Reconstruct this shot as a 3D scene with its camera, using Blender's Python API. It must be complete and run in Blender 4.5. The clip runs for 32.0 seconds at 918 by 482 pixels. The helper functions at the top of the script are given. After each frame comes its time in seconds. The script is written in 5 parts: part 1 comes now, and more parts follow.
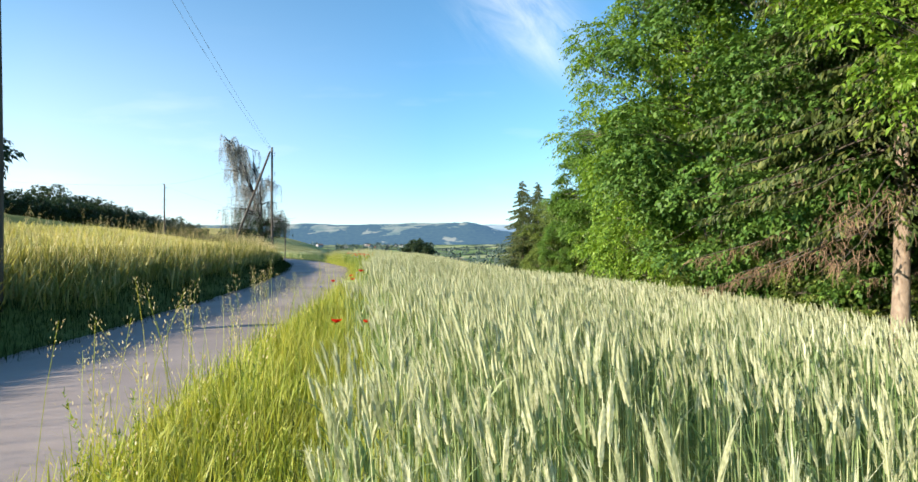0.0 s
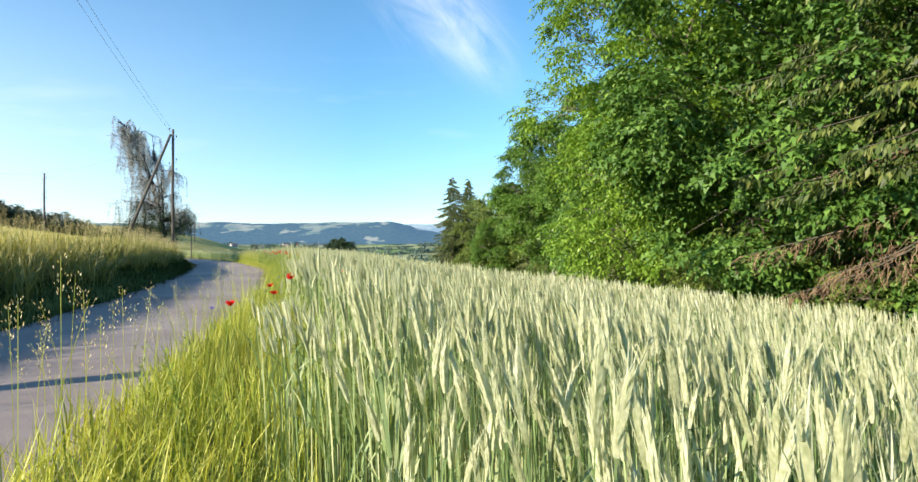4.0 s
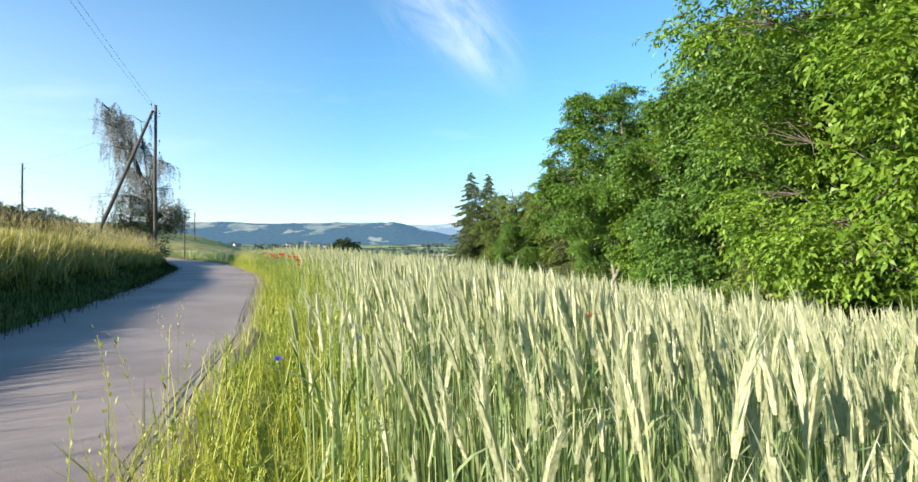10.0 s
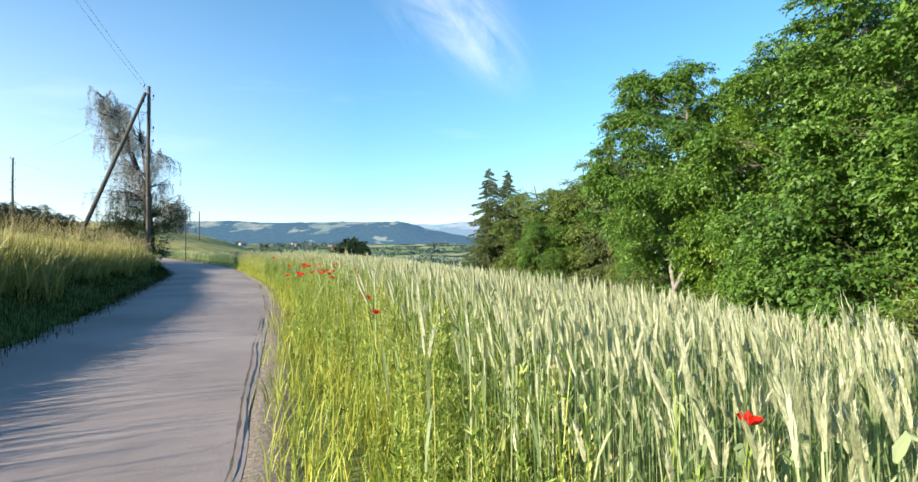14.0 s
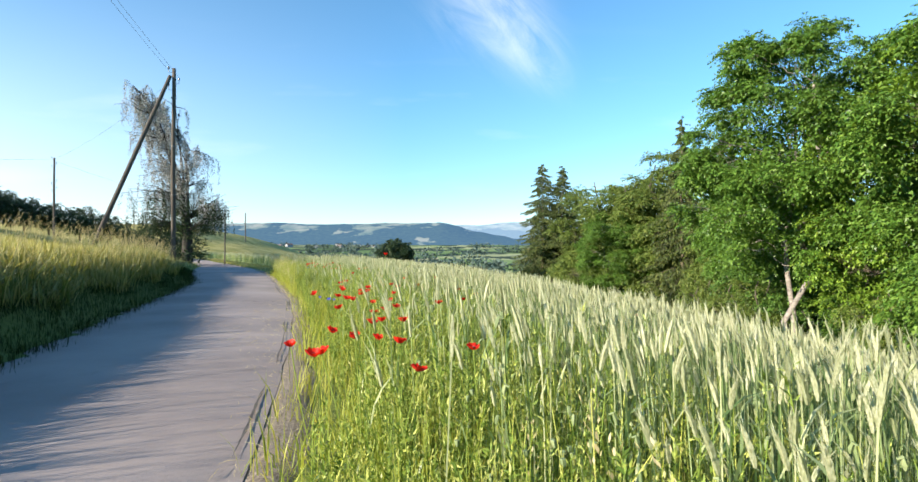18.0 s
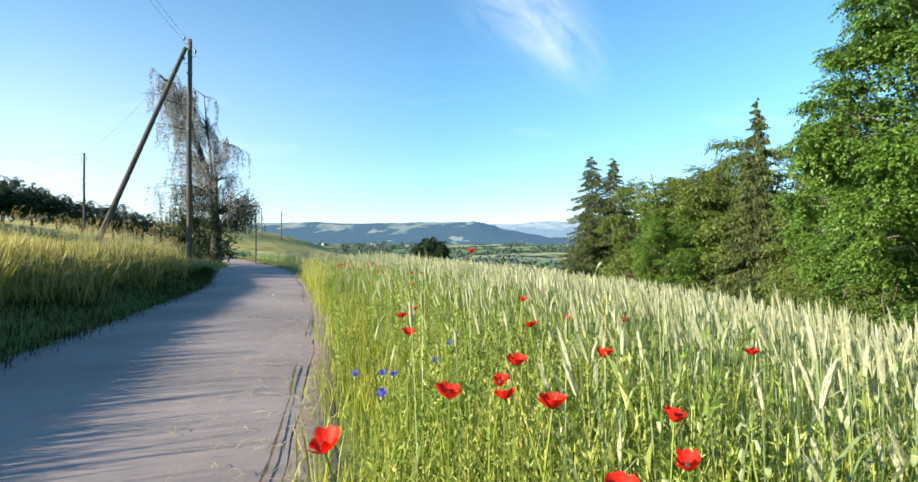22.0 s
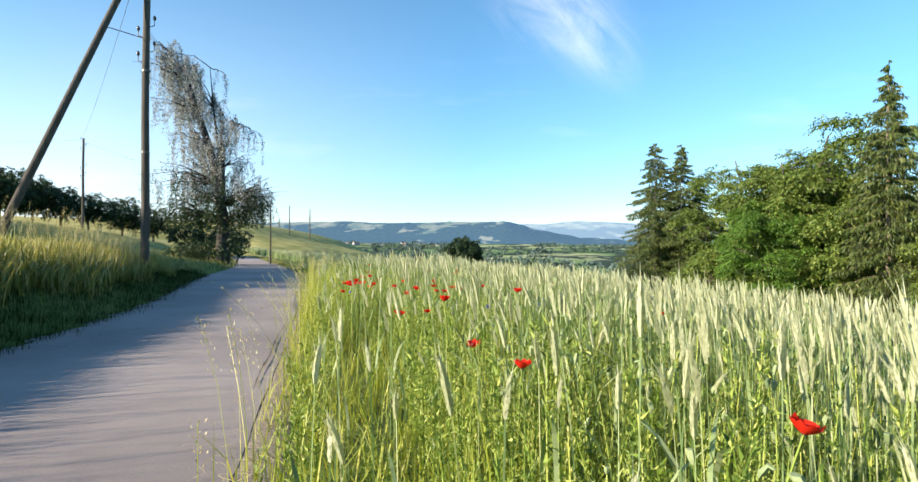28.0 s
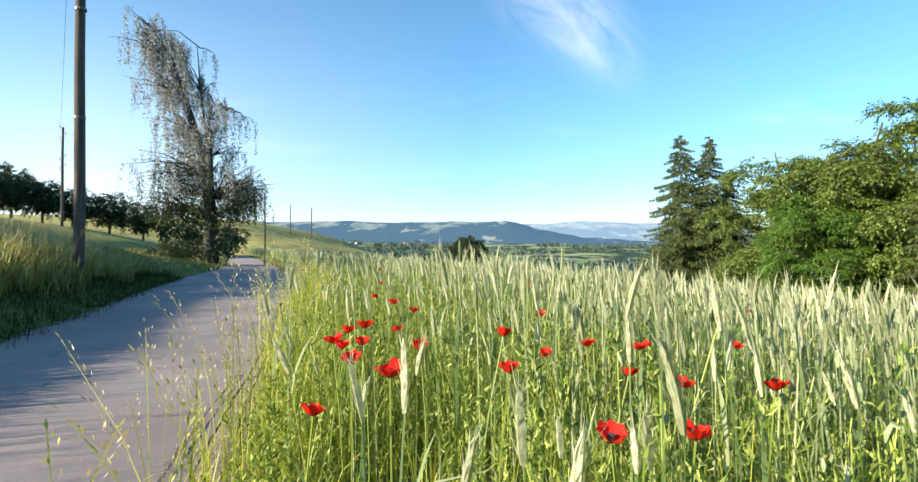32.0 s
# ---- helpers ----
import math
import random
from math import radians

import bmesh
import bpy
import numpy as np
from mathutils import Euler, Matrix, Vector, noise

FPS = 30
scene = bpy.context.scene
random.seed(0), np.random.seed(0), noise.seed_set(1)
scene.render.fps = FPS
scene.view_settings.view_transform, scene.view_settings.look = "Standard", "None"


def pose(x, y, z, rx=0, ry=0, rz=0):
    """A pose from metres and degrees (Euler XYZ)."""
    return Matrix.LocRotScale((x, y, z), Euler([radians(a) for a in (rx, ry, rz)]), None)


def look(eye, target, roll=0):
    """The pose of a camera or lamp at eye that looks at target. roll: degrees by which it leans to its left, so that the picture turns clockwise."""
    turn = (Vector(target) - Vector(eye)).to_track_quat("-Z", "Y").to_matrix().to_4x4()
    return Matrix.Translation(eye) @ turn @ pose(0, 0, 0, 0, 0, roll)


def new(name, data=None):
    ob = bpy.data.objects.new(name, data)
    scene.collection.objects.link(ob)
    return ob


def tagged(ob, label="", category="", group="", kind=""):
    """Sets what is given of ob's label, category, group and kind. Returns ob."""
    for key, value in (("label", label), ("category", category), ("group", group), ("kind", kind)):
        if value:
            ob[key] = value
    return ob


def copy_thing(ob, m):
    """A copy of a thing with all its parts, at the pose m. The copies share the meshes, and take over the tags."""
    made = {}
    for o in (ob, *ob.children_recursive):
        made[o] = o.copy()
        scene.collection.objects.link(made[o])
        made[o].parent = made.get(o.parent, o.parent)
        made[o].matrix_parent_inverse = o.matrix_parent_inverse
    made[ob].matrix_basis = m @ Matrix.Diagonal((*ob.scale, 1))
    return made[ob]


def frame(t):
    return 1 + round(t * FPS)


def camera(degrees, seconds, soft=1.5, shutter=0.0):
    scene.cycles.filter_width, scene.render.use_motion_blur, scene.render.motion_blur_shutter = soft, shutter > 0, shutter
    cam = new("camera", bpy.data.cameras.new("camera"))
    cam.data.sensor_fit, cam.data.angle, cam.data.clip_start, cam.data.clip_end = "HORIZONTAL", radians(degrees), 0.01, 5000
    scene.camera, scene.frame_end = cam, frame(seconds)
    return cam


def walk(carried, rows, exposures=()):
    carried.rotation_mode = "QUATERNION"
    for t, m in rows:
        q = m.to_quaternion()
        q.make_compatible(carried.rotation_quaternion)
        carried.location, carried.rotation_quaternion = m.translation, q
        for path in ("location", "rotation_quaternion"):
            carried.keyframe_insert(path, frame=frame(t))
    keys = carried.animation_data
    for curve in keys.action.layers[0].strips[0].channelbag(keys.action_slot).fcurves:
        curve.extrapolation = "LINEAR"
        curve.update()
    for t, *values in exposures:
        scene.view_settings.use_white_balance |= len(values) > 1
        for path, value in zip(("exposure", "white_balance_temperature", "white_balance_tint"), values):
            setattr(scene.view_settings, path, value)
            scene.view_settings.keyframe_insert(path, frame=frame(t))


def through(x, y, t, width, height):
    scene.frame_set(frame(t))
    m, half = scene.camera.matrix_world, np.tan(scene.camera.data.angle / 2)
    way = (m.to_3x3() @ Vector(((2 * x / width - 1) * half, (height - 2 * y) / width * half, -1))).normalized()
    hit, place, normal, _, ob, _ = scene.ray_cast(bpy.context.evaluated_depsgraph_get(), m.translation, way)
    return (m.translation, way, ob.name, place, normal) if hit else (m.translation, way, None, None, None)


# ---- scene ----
cam = camera(79.3, 32.0)
PATH = [
    (0, (0.205, 1.338, 1.163), (0.17, 3.338, 1.173), -0.2),
    (0.5, (0.169, 1.769, 1.155), (0.282, 3.766, 1.165), -0.2),
    (1, (0.111, 2.204, 1.129), (0.282, 4.197, 1.139), 0.0),
    (1.5, (0.057, 2.63, 1.121), (0.256, 4.621, 1.132), -0.0),
    (2, (-0.026, 3.051, 1.102), (0.188, 5.039, 1.113), 0.1),
    (2.5, (-0.186, 3.486, 1.091), (0.041, 5.473, 1.101), 0.1),
    (4.5, (-0.727, 5.523, 1.028), (-0.478, 7.507, 1.036), -0.1),
    (5, (-0.883, 6.138, 1.033), (-0.631, 8.122, 1.043), 0.1),
    (5.5, (-1.014, 6.692, 1.056), (-0.763, 8.676, 1.067), 0.1),
    (6, (-1.148, 7.257, 1.036), (-0.898, 9.242, 1.047), 0.2),
    (6.5, (-1.29, 7.826, 1.025), (-1.044, 9.811, 1.035), 0.1),
    (7, (-1.45, 8.335, 1.009), (-1.205, 10.32, 1.019), 0.0),
    (7.5, (-1.564, 8.843, 1.0), (-1.32, 10.828, 1.01), 0.0),
    (8, (-1.629, 9.408, 1.009), (-1.388, 11.393, 1.019), 0.1),
    (8.5, (-1.724, 9.938, 1.004), (-1.486, 11.924, 1.014), 0.1),
    (9, (-1.723, 10.449, 0.977), (-1.488, 12.436, 0.987), 0.0),
    (9.5, (-1.766, 10.973, 0.992), (-1.532, 12.959, 1.003), 0.1),
    (10, (-1.864, 11.567, 1.002), (-1.631, 13.553, 1.013), 0.1),
    (10.5, (-1.968, 12.143, 1.017), (-1.735, 14.129, 1.028), 0.1),
    (11, (-2.049, 12.664, 1.021), (-1.815, 14.65, 1.032), 0.1),
    (11.5, (-2.156, 13.195, 1.005), (-1.923, 15.181, 1.017), 0.1),
    (12, (-2.262, 13.729, 0.991), (-2.031, 15.715, 1.005), 0.2),
    (12.5, (-2.456, 14.293, 1.028), (-2.226, 16.279, 1.039), 0.2),
    (13, (-2.589, 14.736, 1.049), (-2.364, 16.724, 1.059), 0.2),
    (13.5, (-2.808, 15.298, 1.077), (-2.588, 17.286, 1.088), 0.3),
    (14, (-2.944, 15.746, 1.113), (-2.728, 17.735, 1.122), 0.2),
    (14.5, (-3.047, 16.249, 1.124), (-2.836, 18.238, 1.135), 0.2),
    (16.5, (-3.277, 18.352, 1.101), (-3.15, 20.348, 1.115), 0.2),
    (17, (-3.49, 18.915, 1.189), (-3.37, 20.912, 1.2), 0.2),
    (17.5, (-3.502, 19.472, 1.138), (-3.42, 21.47, 1.151), 0.2),
    (18, (-3.581, 19.968, 1.168), (-3.515, 21.967, 1.18), 0.1),
    (18.5, (-3.712, 20.401, 1.165), (-3.661, 22.4, 1.176), 0.2),
    (19, (-3.865, 20.8, 1.171), (-3.822, 22.8, 1.179), 0.2),
    (19.5, (-4.036, 21.186, 1.151), (-3.999, 23.185, 1.159), 0.2),
    (20, (-4.19, 21.615, 1.13), (-4.157, 23.615, 1.138), 0.1),
    (20.5, (-4.255, 22.114, 1.13), (-4.234, 24.113, 1.138), 0.1),
    (21, (-4.275, 22.619, 1.095), (-4.261, 24.619, 1.104), 0.1),
    (21.5, (-4.334, 23.162, 1.073), (-4.341, 25.162, 1.082), 0.1),
    (22, (-4.392, 23.723, 1.085), (-4.448, 25.722, 1.093), 0.1),
    (22.5, (-4.494, 24.277, 1.112), (-4.582, 26.275, 1.119), 0.2),
    (23, (-4.63, 24.822, 1.104), (-4.738, 26.819, 1.111), 0.2),
    (23.5, (-4.798, 25.422, 1.066), (-4.92, 27.418, 1.074), 0.3),
    (24, (-4.941, 26.036, 1.102), (-5.073, 28.032, 1.109), 0.3),
    (24.5, (-5.067, 26.648, 1.099), (-5.205, 28.644, 1.106), 0.2),
    (25, (-5.116, 27.287, 1.103), (-5.262, 29.281, 1.109), 0.3),
    (25.5, (-5.214, 27.901, 1.038), (-5.362, 29.896, 1.044), 0.4),
    (27.5, (-5.769, 30.174, 0.994), (-5.928, 32.167, 1.001), 0.4),
    (28, (-5.879, 30.673, 0.993), (-6.041, 32.666, 1.0), 0.4),
    (28.5, (-6.047, 31.157, 0.951), (-6.21, 33.15, 0.959), 0.4),
    (29, (-6.173, 31.572, 0.943), (-6.337, 33.566, 0.95), 0.4),
    (29.5, (-6.298, 32.005, 0.9), (-6.462, 33.998, 0.908), 0.4),
    (30, (-6.418, 32.449, 0.92), (-6.583, 34.442, 0.928), 0.4),
    (30.5, (-6.532, 32.852, 0.909), (-6.698, 34.846, 0.916), 0.5),
    (31, (-6.66, 33.332, 0.912), (-6.828, 35.325, 0.918), 0.5),
    (31.5, (-6.764, 33.747, 0.946), (-6.933, 35.74, 0.951), 0.5),
    (32, (-6.857, 34.197, 0.908), (-7.028, 36.19, 0.914), 0.5),
]
walk(cam, [(t, look(eye, target, roll)) for t, eye, target, roll in PATH], [(0.0, 1.25, 6740, 10), (6.0, 1.25, 6640, 10), (14.0, 1.25, 6580, 10), (28.0, 1.25, 6780, 10), (32.0, 1.25, 6780, 10)])

# ---- light ----
SUN_AZ = Vector((-0.883, -0.469, 0)).normalized()
SUN_EL = radians(20.5)
world = bpy.data.worlds.new("sky")
scene.world = world
world.use_nodes = True
wn, wl = world.node_tree.nodes, world.node_tree.links
wn.clear()
sky = wn.new("ShaderNodeTexSky")
sky.sky_type = "NISHITA"
sky.sun_disc = False
sky.sun_elevation = SUN_EL
sky.sun_rotation = math.atan2(SUN_AZ.x, SUN_AZ.y) % (2 * math.pi)
sky.air_density, sky.dust_density, sky.ozone_density = 1.0, 0.15, 3.0
sky.altitude = 500
SKY = 0.10
bg = wn.new("ShaderNodeBackground")
bg.inputs["Strength"].default_value = SKY
wout = wn.new("ShaderNodeOutputWorld")
# one wisp of cirrus and faint streaks
geo = wn.new("ShaderNodeTexCoord")


def wmath(op, a, b=None, c=None):
    n = wn.new("ShaderNodeMath")
    n.operation = op
    for i, v in enumerate((a, b, c)):
        if v is None:
            continue
        if isinstance(v, (int, float)):
            n.inputs[i].default_value = v
        else:
            wl.new(v, n.inputs[i])
    return n.outputs[0]


sep = wn.new("ShaderNodeSeparateXYZ")
wl.new(geo.outputs["Generated"], sep.inputs[0])
# gnomonic plane along +y: u to the right, v up
u_ = wmath("DIVIDE", sep.outputs[0], wmath("MAXIMUM", sep.outputs[1], 0.05))
v_ = wmath("DIVIDE", sep.outputs[2], wmath("MAXIMUM", sep.outputs[1], 0.05))
WISP = (0.125, 0.40, 2.25)
du = wmath("SUBTRACT", u_, WISP[0])
dv = wmath("SUBTRACT", v_, WISP[1])
along = wmath("ADD", wmath("MULTIPLY", du, 0.66), wmath("MULTIPLY", dv, -0.75))
across = wmath("ADD", wmath("MULTIPLY", du, 0.75), wmath("MULTIPLY", dv, 0.66))
cmb = wn.new("ShaderNodeCombineXYZ")
wl.new(wmath("MULTIPLY", along, 5.0), cmb.inputs[0])
wl.new(wmath("MULTIPLY", across, 16.0), cmb.inputs[1])
cn = wn.new("ShaderNodeTexNoise")
cn.inputs["Scale"].default_value, cn.inputs["Detail"].default_value, cn.inputs["Roughness"].default_value = 1.0, 8, 0.62
cn.inputs["Distortion"].default_value = 0.6
wl.new(cmb.outputs[0], cn.inputs["Vector"])
e1 = wmath("POWER", wmath("DIVIDE", along, 0.135), 4.0)
wid = wmath("ADD", 0.034, wmath("MULTIPLY", wmath("SUBTRACT", along, 0.14), -0.20))
e2 = wmath("POWER", wmath("DIVIDE", across, wid), 2.0)
mask = wmath("POWER", 2.718, wmath("MULTIPLY", wmath("ADD", e1, e2), -1.0))
wisp = wmath("MULTIPLY", mask, wmath("MULTIPLY_ADD", cn.outputs[0], 1.35, -0.42))
cm2 = wn.new("ShaderNodeCombineXYZ")
wl.new(wmath("MULTIPLY", u_, 2.2), cm2.inputs[0])
wl.new(wmath("MULTIPLY", v_, 11.0), cm2.inputs[1])
cn2 = wn.new("ShaderNodeTexNoise")
cn2.inputs["Scale"].default_value, cn2.inputs["Detail"].default_value = 1.3, 6
wl.new(cm2.outputs[0], cn2.inputs["Vector"])
streak = wmath("MULTIPLY", wmath("MAXIMUM", wmath("SUBTRACT", cn2.outputs[0], 0.56), 0.0), 0.7)
low = wmath("POWER", 2.718, wmath("MULTIPLY", wmath("POWER", wmath("DIVIDE", wmath("SUBTRACT", v_, 0.2), 0.12), 2.0), -1.0))
# a thin milky veil low in the sky towards the sun
veil = wmath("MULTIPLY", wmath("MINIMUM", wmath("MAXIMUM", wmath("MULTIPLY_ADD", u_, -0.62, -0.04), 0.0), 0.45), wmath("POWER", 2.718, wmath("MULTIPLY", wmath("POWER", wmath("DIVIDE", v_, 0.34), 2.0), -1.0)))
cloud = wmath("MINIMUM", wmath("MAXIMUM", wmath("ADD", wmath("ADD", wisp, veil), wmath("MULTIPLY", streak, low)), 0.0), 0.8)
cmix = wn.new("ShaderNodeMixRGB")
cmix.inputs["Color2"].default_value = (6.2, 6.5, 6.9, 1)
wl.new(cloud, cmix.inputs["Fac"])
tint = wn.new("ShaderNodeMixRGB")
tint.blend_type = "MULTIPLY"
tint.inputs["Fac"].default_value = 1.0
tint.inputs["Color2"].default_value = (0.71, 1.09, 1.16, 1)
wl.new(sky.outputs[0], tint.inputs["Color1"])
haze = wn.new("ShaderNodeMixRGB")
haze.blend_type = "MULTIPLY"
haze.inputs["Color2"].default_value = (1.12, 0.87, 0.95, 1)
wl.new(wmath("POWER", 2.718, wmath("MULTIPLY", wmath("POWER", wmath("DIVIDE", v_, 0.19), 2.0), -1.0)), haze.inputs["Fac"])
wl.new(tint.outputs[0], haze.inputs["Color1"])
wl.new(haze.outputs[0], cmix.inputs["Color1"])
wl.new(cmix.outputs[0], bg.inputs["Color"])
wl.new(bg.outputs[0], wout.inputs["Surface"])
sun = new("sun", bpy.data.lights.new("sun", "SUN"))
sun.data.energy, sun.data.angle, sun.data.color = 5.2, radians(0.53), (1.0, 0.88, 0.70)
sun.matrix_world = look((0, 0, 40), Vector((0, 0, 40)) - SUN_AZ * math.cos(SUN_EL) - Vector((0, 0, math.sin(SUN_EL))))

# ---- materials ----
RNG = np.random.default_rng(7)


def mat(name, rough=0.8, spec=0.3):
    m = bpy.data.materials.new(name)
    m.use_nodes = True
    b = m.node_tree.nodes["Principled BSDF"]
    b.inputs["Roughness"].default_value = rough
    b.inputs["Specular IOR Level"].default_value = spec
    return m, m.node_tree.nodes, m.node_tree.links, b


def ramp(nodes, links, src, stops):
    r = nodes.new("ShaderNodeValToRGB")
    el = r.color_ramp.elements
    while len(el) < len(stops):
        el.new(0.5)
    for e, (p, c) in zip(el, stops):
        e.position, e.color = p, (*c, 1)
    links.new(src, r.inputs[0])
    return r.outputs[0]


def noise_tex(nodes, links, scale, detail=4, rough=0.55, vec=None, stretch=None):
    n = nodes.new("ShaderNodeTexNoise")
    n.inputs["Scale"].default_value, n.inputs["Detail"].default_value, n.inputs["Roughness"].default_value = scale, detail, rough
    if vec is None:
        vec = nodes.new("ShaderNodeTexCoord").outputs["Object"]
    if stretch:
        mp = nodes.new("ShaderNodeMapping")
        mp.inputs["Scale"].default_value = stretch
        links.new(vec, mp.inputs[0])
        vec = mp.outputs[0]
    links.new(vec, n.inputs["Vector"])
    return n.outputs[0]


def mixrgb(nodes, links, fac, a, b, blend="MIX"):
    n = nodes.new("ShaderNodeMixRGB")
    n.blend_type = blend
    for sock, v in zip(n.inputs, (fac, a, b)):
        if isinstance(v, (int, float)):
            sock.default_value = v
        elif isinstance(v, tuple):
            sock.default_value = (*v, 1)
        else:
            links.new(v, sock)
    return n.outputs[0]


def bump(nodes, links, b, height, strength, dist=0.02):
    n = nodes.new("ShaderNodeBump")
    n.inputs["Strength"].default_value, n.inputs["Distance"].default_value = strength, dist
    links.new(height, n.inputs["Height"])
    links.new(n.outputs[0], b.inputs["Normal"])


def leaf_mat(name, stops, through_colour, through=0.35, rough=0.5, patch=None, spec=0.3, grain=0):
    """Thin plant matter: each leaf its own tone, lit partly through."""
    m, n, l, b = mat(name, rough, spec)
    g = n.new("ShaderNodeNewGeometry")
    col = ramp(n, l, g.outputs["Random Per Island"], stops)
    if patch:
        big = noise_tex(n, l, patch[0], 3)
        col = mixrgb(n, l, ramp(n, l, big, ((0.35, (0, 0, 0)), (0.65, (1, 1, 1)))), col, mixrgb(n, l, patch[2], col, patch[1]))
    if grain:
        fleck = noise_tex(n, l, grain, 2, 0.6, None, (1, 1, 0.5))
        col = mixrgb(n, l, 1.0, col, ramp(n, l, fleck, ((0.32, (0.66, 0.7, 0.6)), (0.62, (1.1, 1.1, 1.1)))), "MULTIPLY")
    l.new(col, b.inputs["Base Color"])
    tr = n.new("ShaderNodeBsdfTranslucent")
    l.new(mixrgb(n, l, 1.0, col, through_colour, "MULTIPLY"), tr.inputs["Color"])
    mx = n.new("ShaderNodeMixShader")
    mx.inputs[0].default_value = through
    l.new(b.outputs[0], mx.inputs[1])
    l.new(tr.outputs[0], mx.inputs[2])
    l.new(mx.outputs[0], n["Material Output"].inputs["Surface"])
    return m


EAR = leaf_mat("wheat_ear", ((0.0, (0.27, 0.31, 0.16)), (0.5, (0.54, 0.56, 0.39)), (1.0, (0.70, 0.70, 0.54))), (1.0, 1.0, 0.75), 0.45, 0.45, (0.25, (0.60, 0.61, 0.42), 0.5), grain=190)
STALK = leaf_mat("wheat_stalk", ((0.0, (0.09, 0.16, 0.05)), (0.6, (0.29, 0.375, 0.175)), (1.0, (0.50, 0.53, 0.31))), (1.0, 1.0, 0.5), 0.35, 0.4)
GRASS = leaf_mat("verge_grass", ((0.0, (0.10, 0.17, 0.02)), (0.5, (0.34, 0.42, 0.055)), (1.0, (0.62, 0.61, 0.17))), (1.2, 1.1, 0.5), 0.36, 0.45, (0.8, (0.36, 0.36, 0.07), 0.6))
BANK = leaf_mat("bank_grass", ((0.0, (0.08, 0.12, 0.024)), (0.6, (0.25, 0.245, 0.085)), (1.0, (0.52, 0.44, 0.21))), (1.1, 1.1, 0.5), 0.3, 0.5, (0.5, (0.36, 0.33, 0.12), 0.5))
# Mown grass with the bank's shade put into its colour.
SHADEGRASS = leaf_mat("shade_dark_grass", ((0.0, (0.012, 0.024, 0.006)), (0.6, (0.026, 0.046, 0.011)), (1.0, (0.055, 0.08, 0.02))), (1, 1, 0.5), 0.2, 0.8, None, 0.1)
GOLD = leaf_mat("golden_grass", ((0.0, (0.40, 0.39, 0.13)), (0.6, (0.65, 0.60, 0.27)), (1.0, (0.80, 0.75, 0.46))), (1.1, 1.0, 0.5), 0.42, 0.55, (0.4, (0.30, 0.34, 0.09), 0.5))
HEADS = leaf_mat("green_seed_head", ((0.0, (0.22, 0.28, 0.05)), (0.6, (0.40, 0.43, 0.11)), (1.0, (0.58, 0.56, 0.24))), (1.1, 1.0, 0.6), 0.35, 0.6)
STRAW = leaf_mat("seed_head", ((0.0, (0.40, 0.33, 0.16)), (0.6, (0.58, 0.50, 0.29)), (1.0, (0.72, 0.64, 0.42))), (1.1, 1.0, 0.7), 0.35, 0.6)
HERB = leaf_mat("herb_leaf", ((0.0, (0.05, 0.10, 0.015)), (0.5, (0.20, 0.29, 0.05)), (1.0, (0.49, 0.53, 0.15))), (1.1, 1.1, 0.4), 0.28, 0.45)
ASH = leaf_mat("ash_leaf", ((0.0, (0.085, 0.17, 0.02)), (0.5, (0.175, 0.30, 0.036)), (1.0, (0.275, 0.40, 0.06))), (1.2, 1.2, 0.4), 0.36, 0.42, (0.35, (0.10, 0.19, 0.02), 0.6))
# Ash leaf copied darker and greener; dimmer light put into the colour.
DIMASH = leaf_mat("darkened_ash_leaf", ((0.0, (0.05, 0.12, 0.018)), (0.5, (0.10, 0.205, 0.03)), (1.0, (0.18, 0.30, 0.055))), (1.2, 1.2, 0.4), 0.25, 0.42, (0.35, (0.045, 0.095, 0.014), 0.5))
MAPLE = leaf_mat("maple_leaf", ((0.0, (0.042, 0.105, 0.02)), (0.6, (0.088, 0.18, 0.03)), (1.0, (0.155, 0.27, 0.05))), (1.2, 1.2, 0.4), 0.25, 0.58, (0.35, (0.03, 0.075, 0.012), 0.5))
OLIVE = leaf_mat("shrub_leaf", ((0.0, (0.065, 0.115, 0.022)), (0.6, (0.145, 0.21, 0.042)), (1.0, (0.27, 0.32, 0.085))), (1.2, 1.2, 0.5), 0.25, 0.5, (0.3, (0.06, 0.09, 0.016), 0.5))
NEEDLE = leaf_mat("spruce_needle", ((0.0, (0.025, 0.045, 0.012)), (0.6, (0.065, 0.095, 0.022)), (1.0, (0.14, 0.16, 0.04))), (1.1, 1.1, 0.5), 0.15, 0.55)
BIRCHLEAF = leaf_mat("birch_leaf", ((0.0, (0.15, 0.155, 0.165)), (0.6, (0.33, 0.335, 0.37)), (1.0, (0.55, 0.55, 0.60))), (1.1, 1.1, 0.7), 0.35, 0.5)
DARKLEAF = leaf_mat("orchard_leaf", ((0.0, (0.018, 0.038, 0.016)), (0.6, (0.036, 0.064, 0.027)), (1.0, (0.062, 0.095, 0.04))), (1.1, 1.1, 0.5), 0.25, 0.5)
# Leaves of the valley belts; the bluish cast is haze put into the colour.
HAZYLEAF = leaf_mat("haze_tinted_leaf", ((0.0, (0.045, 0.08, 0.07)), (1.0, (0.09, 0.13, 0.11))), (1, 1, 1), 0.1, 0.8)
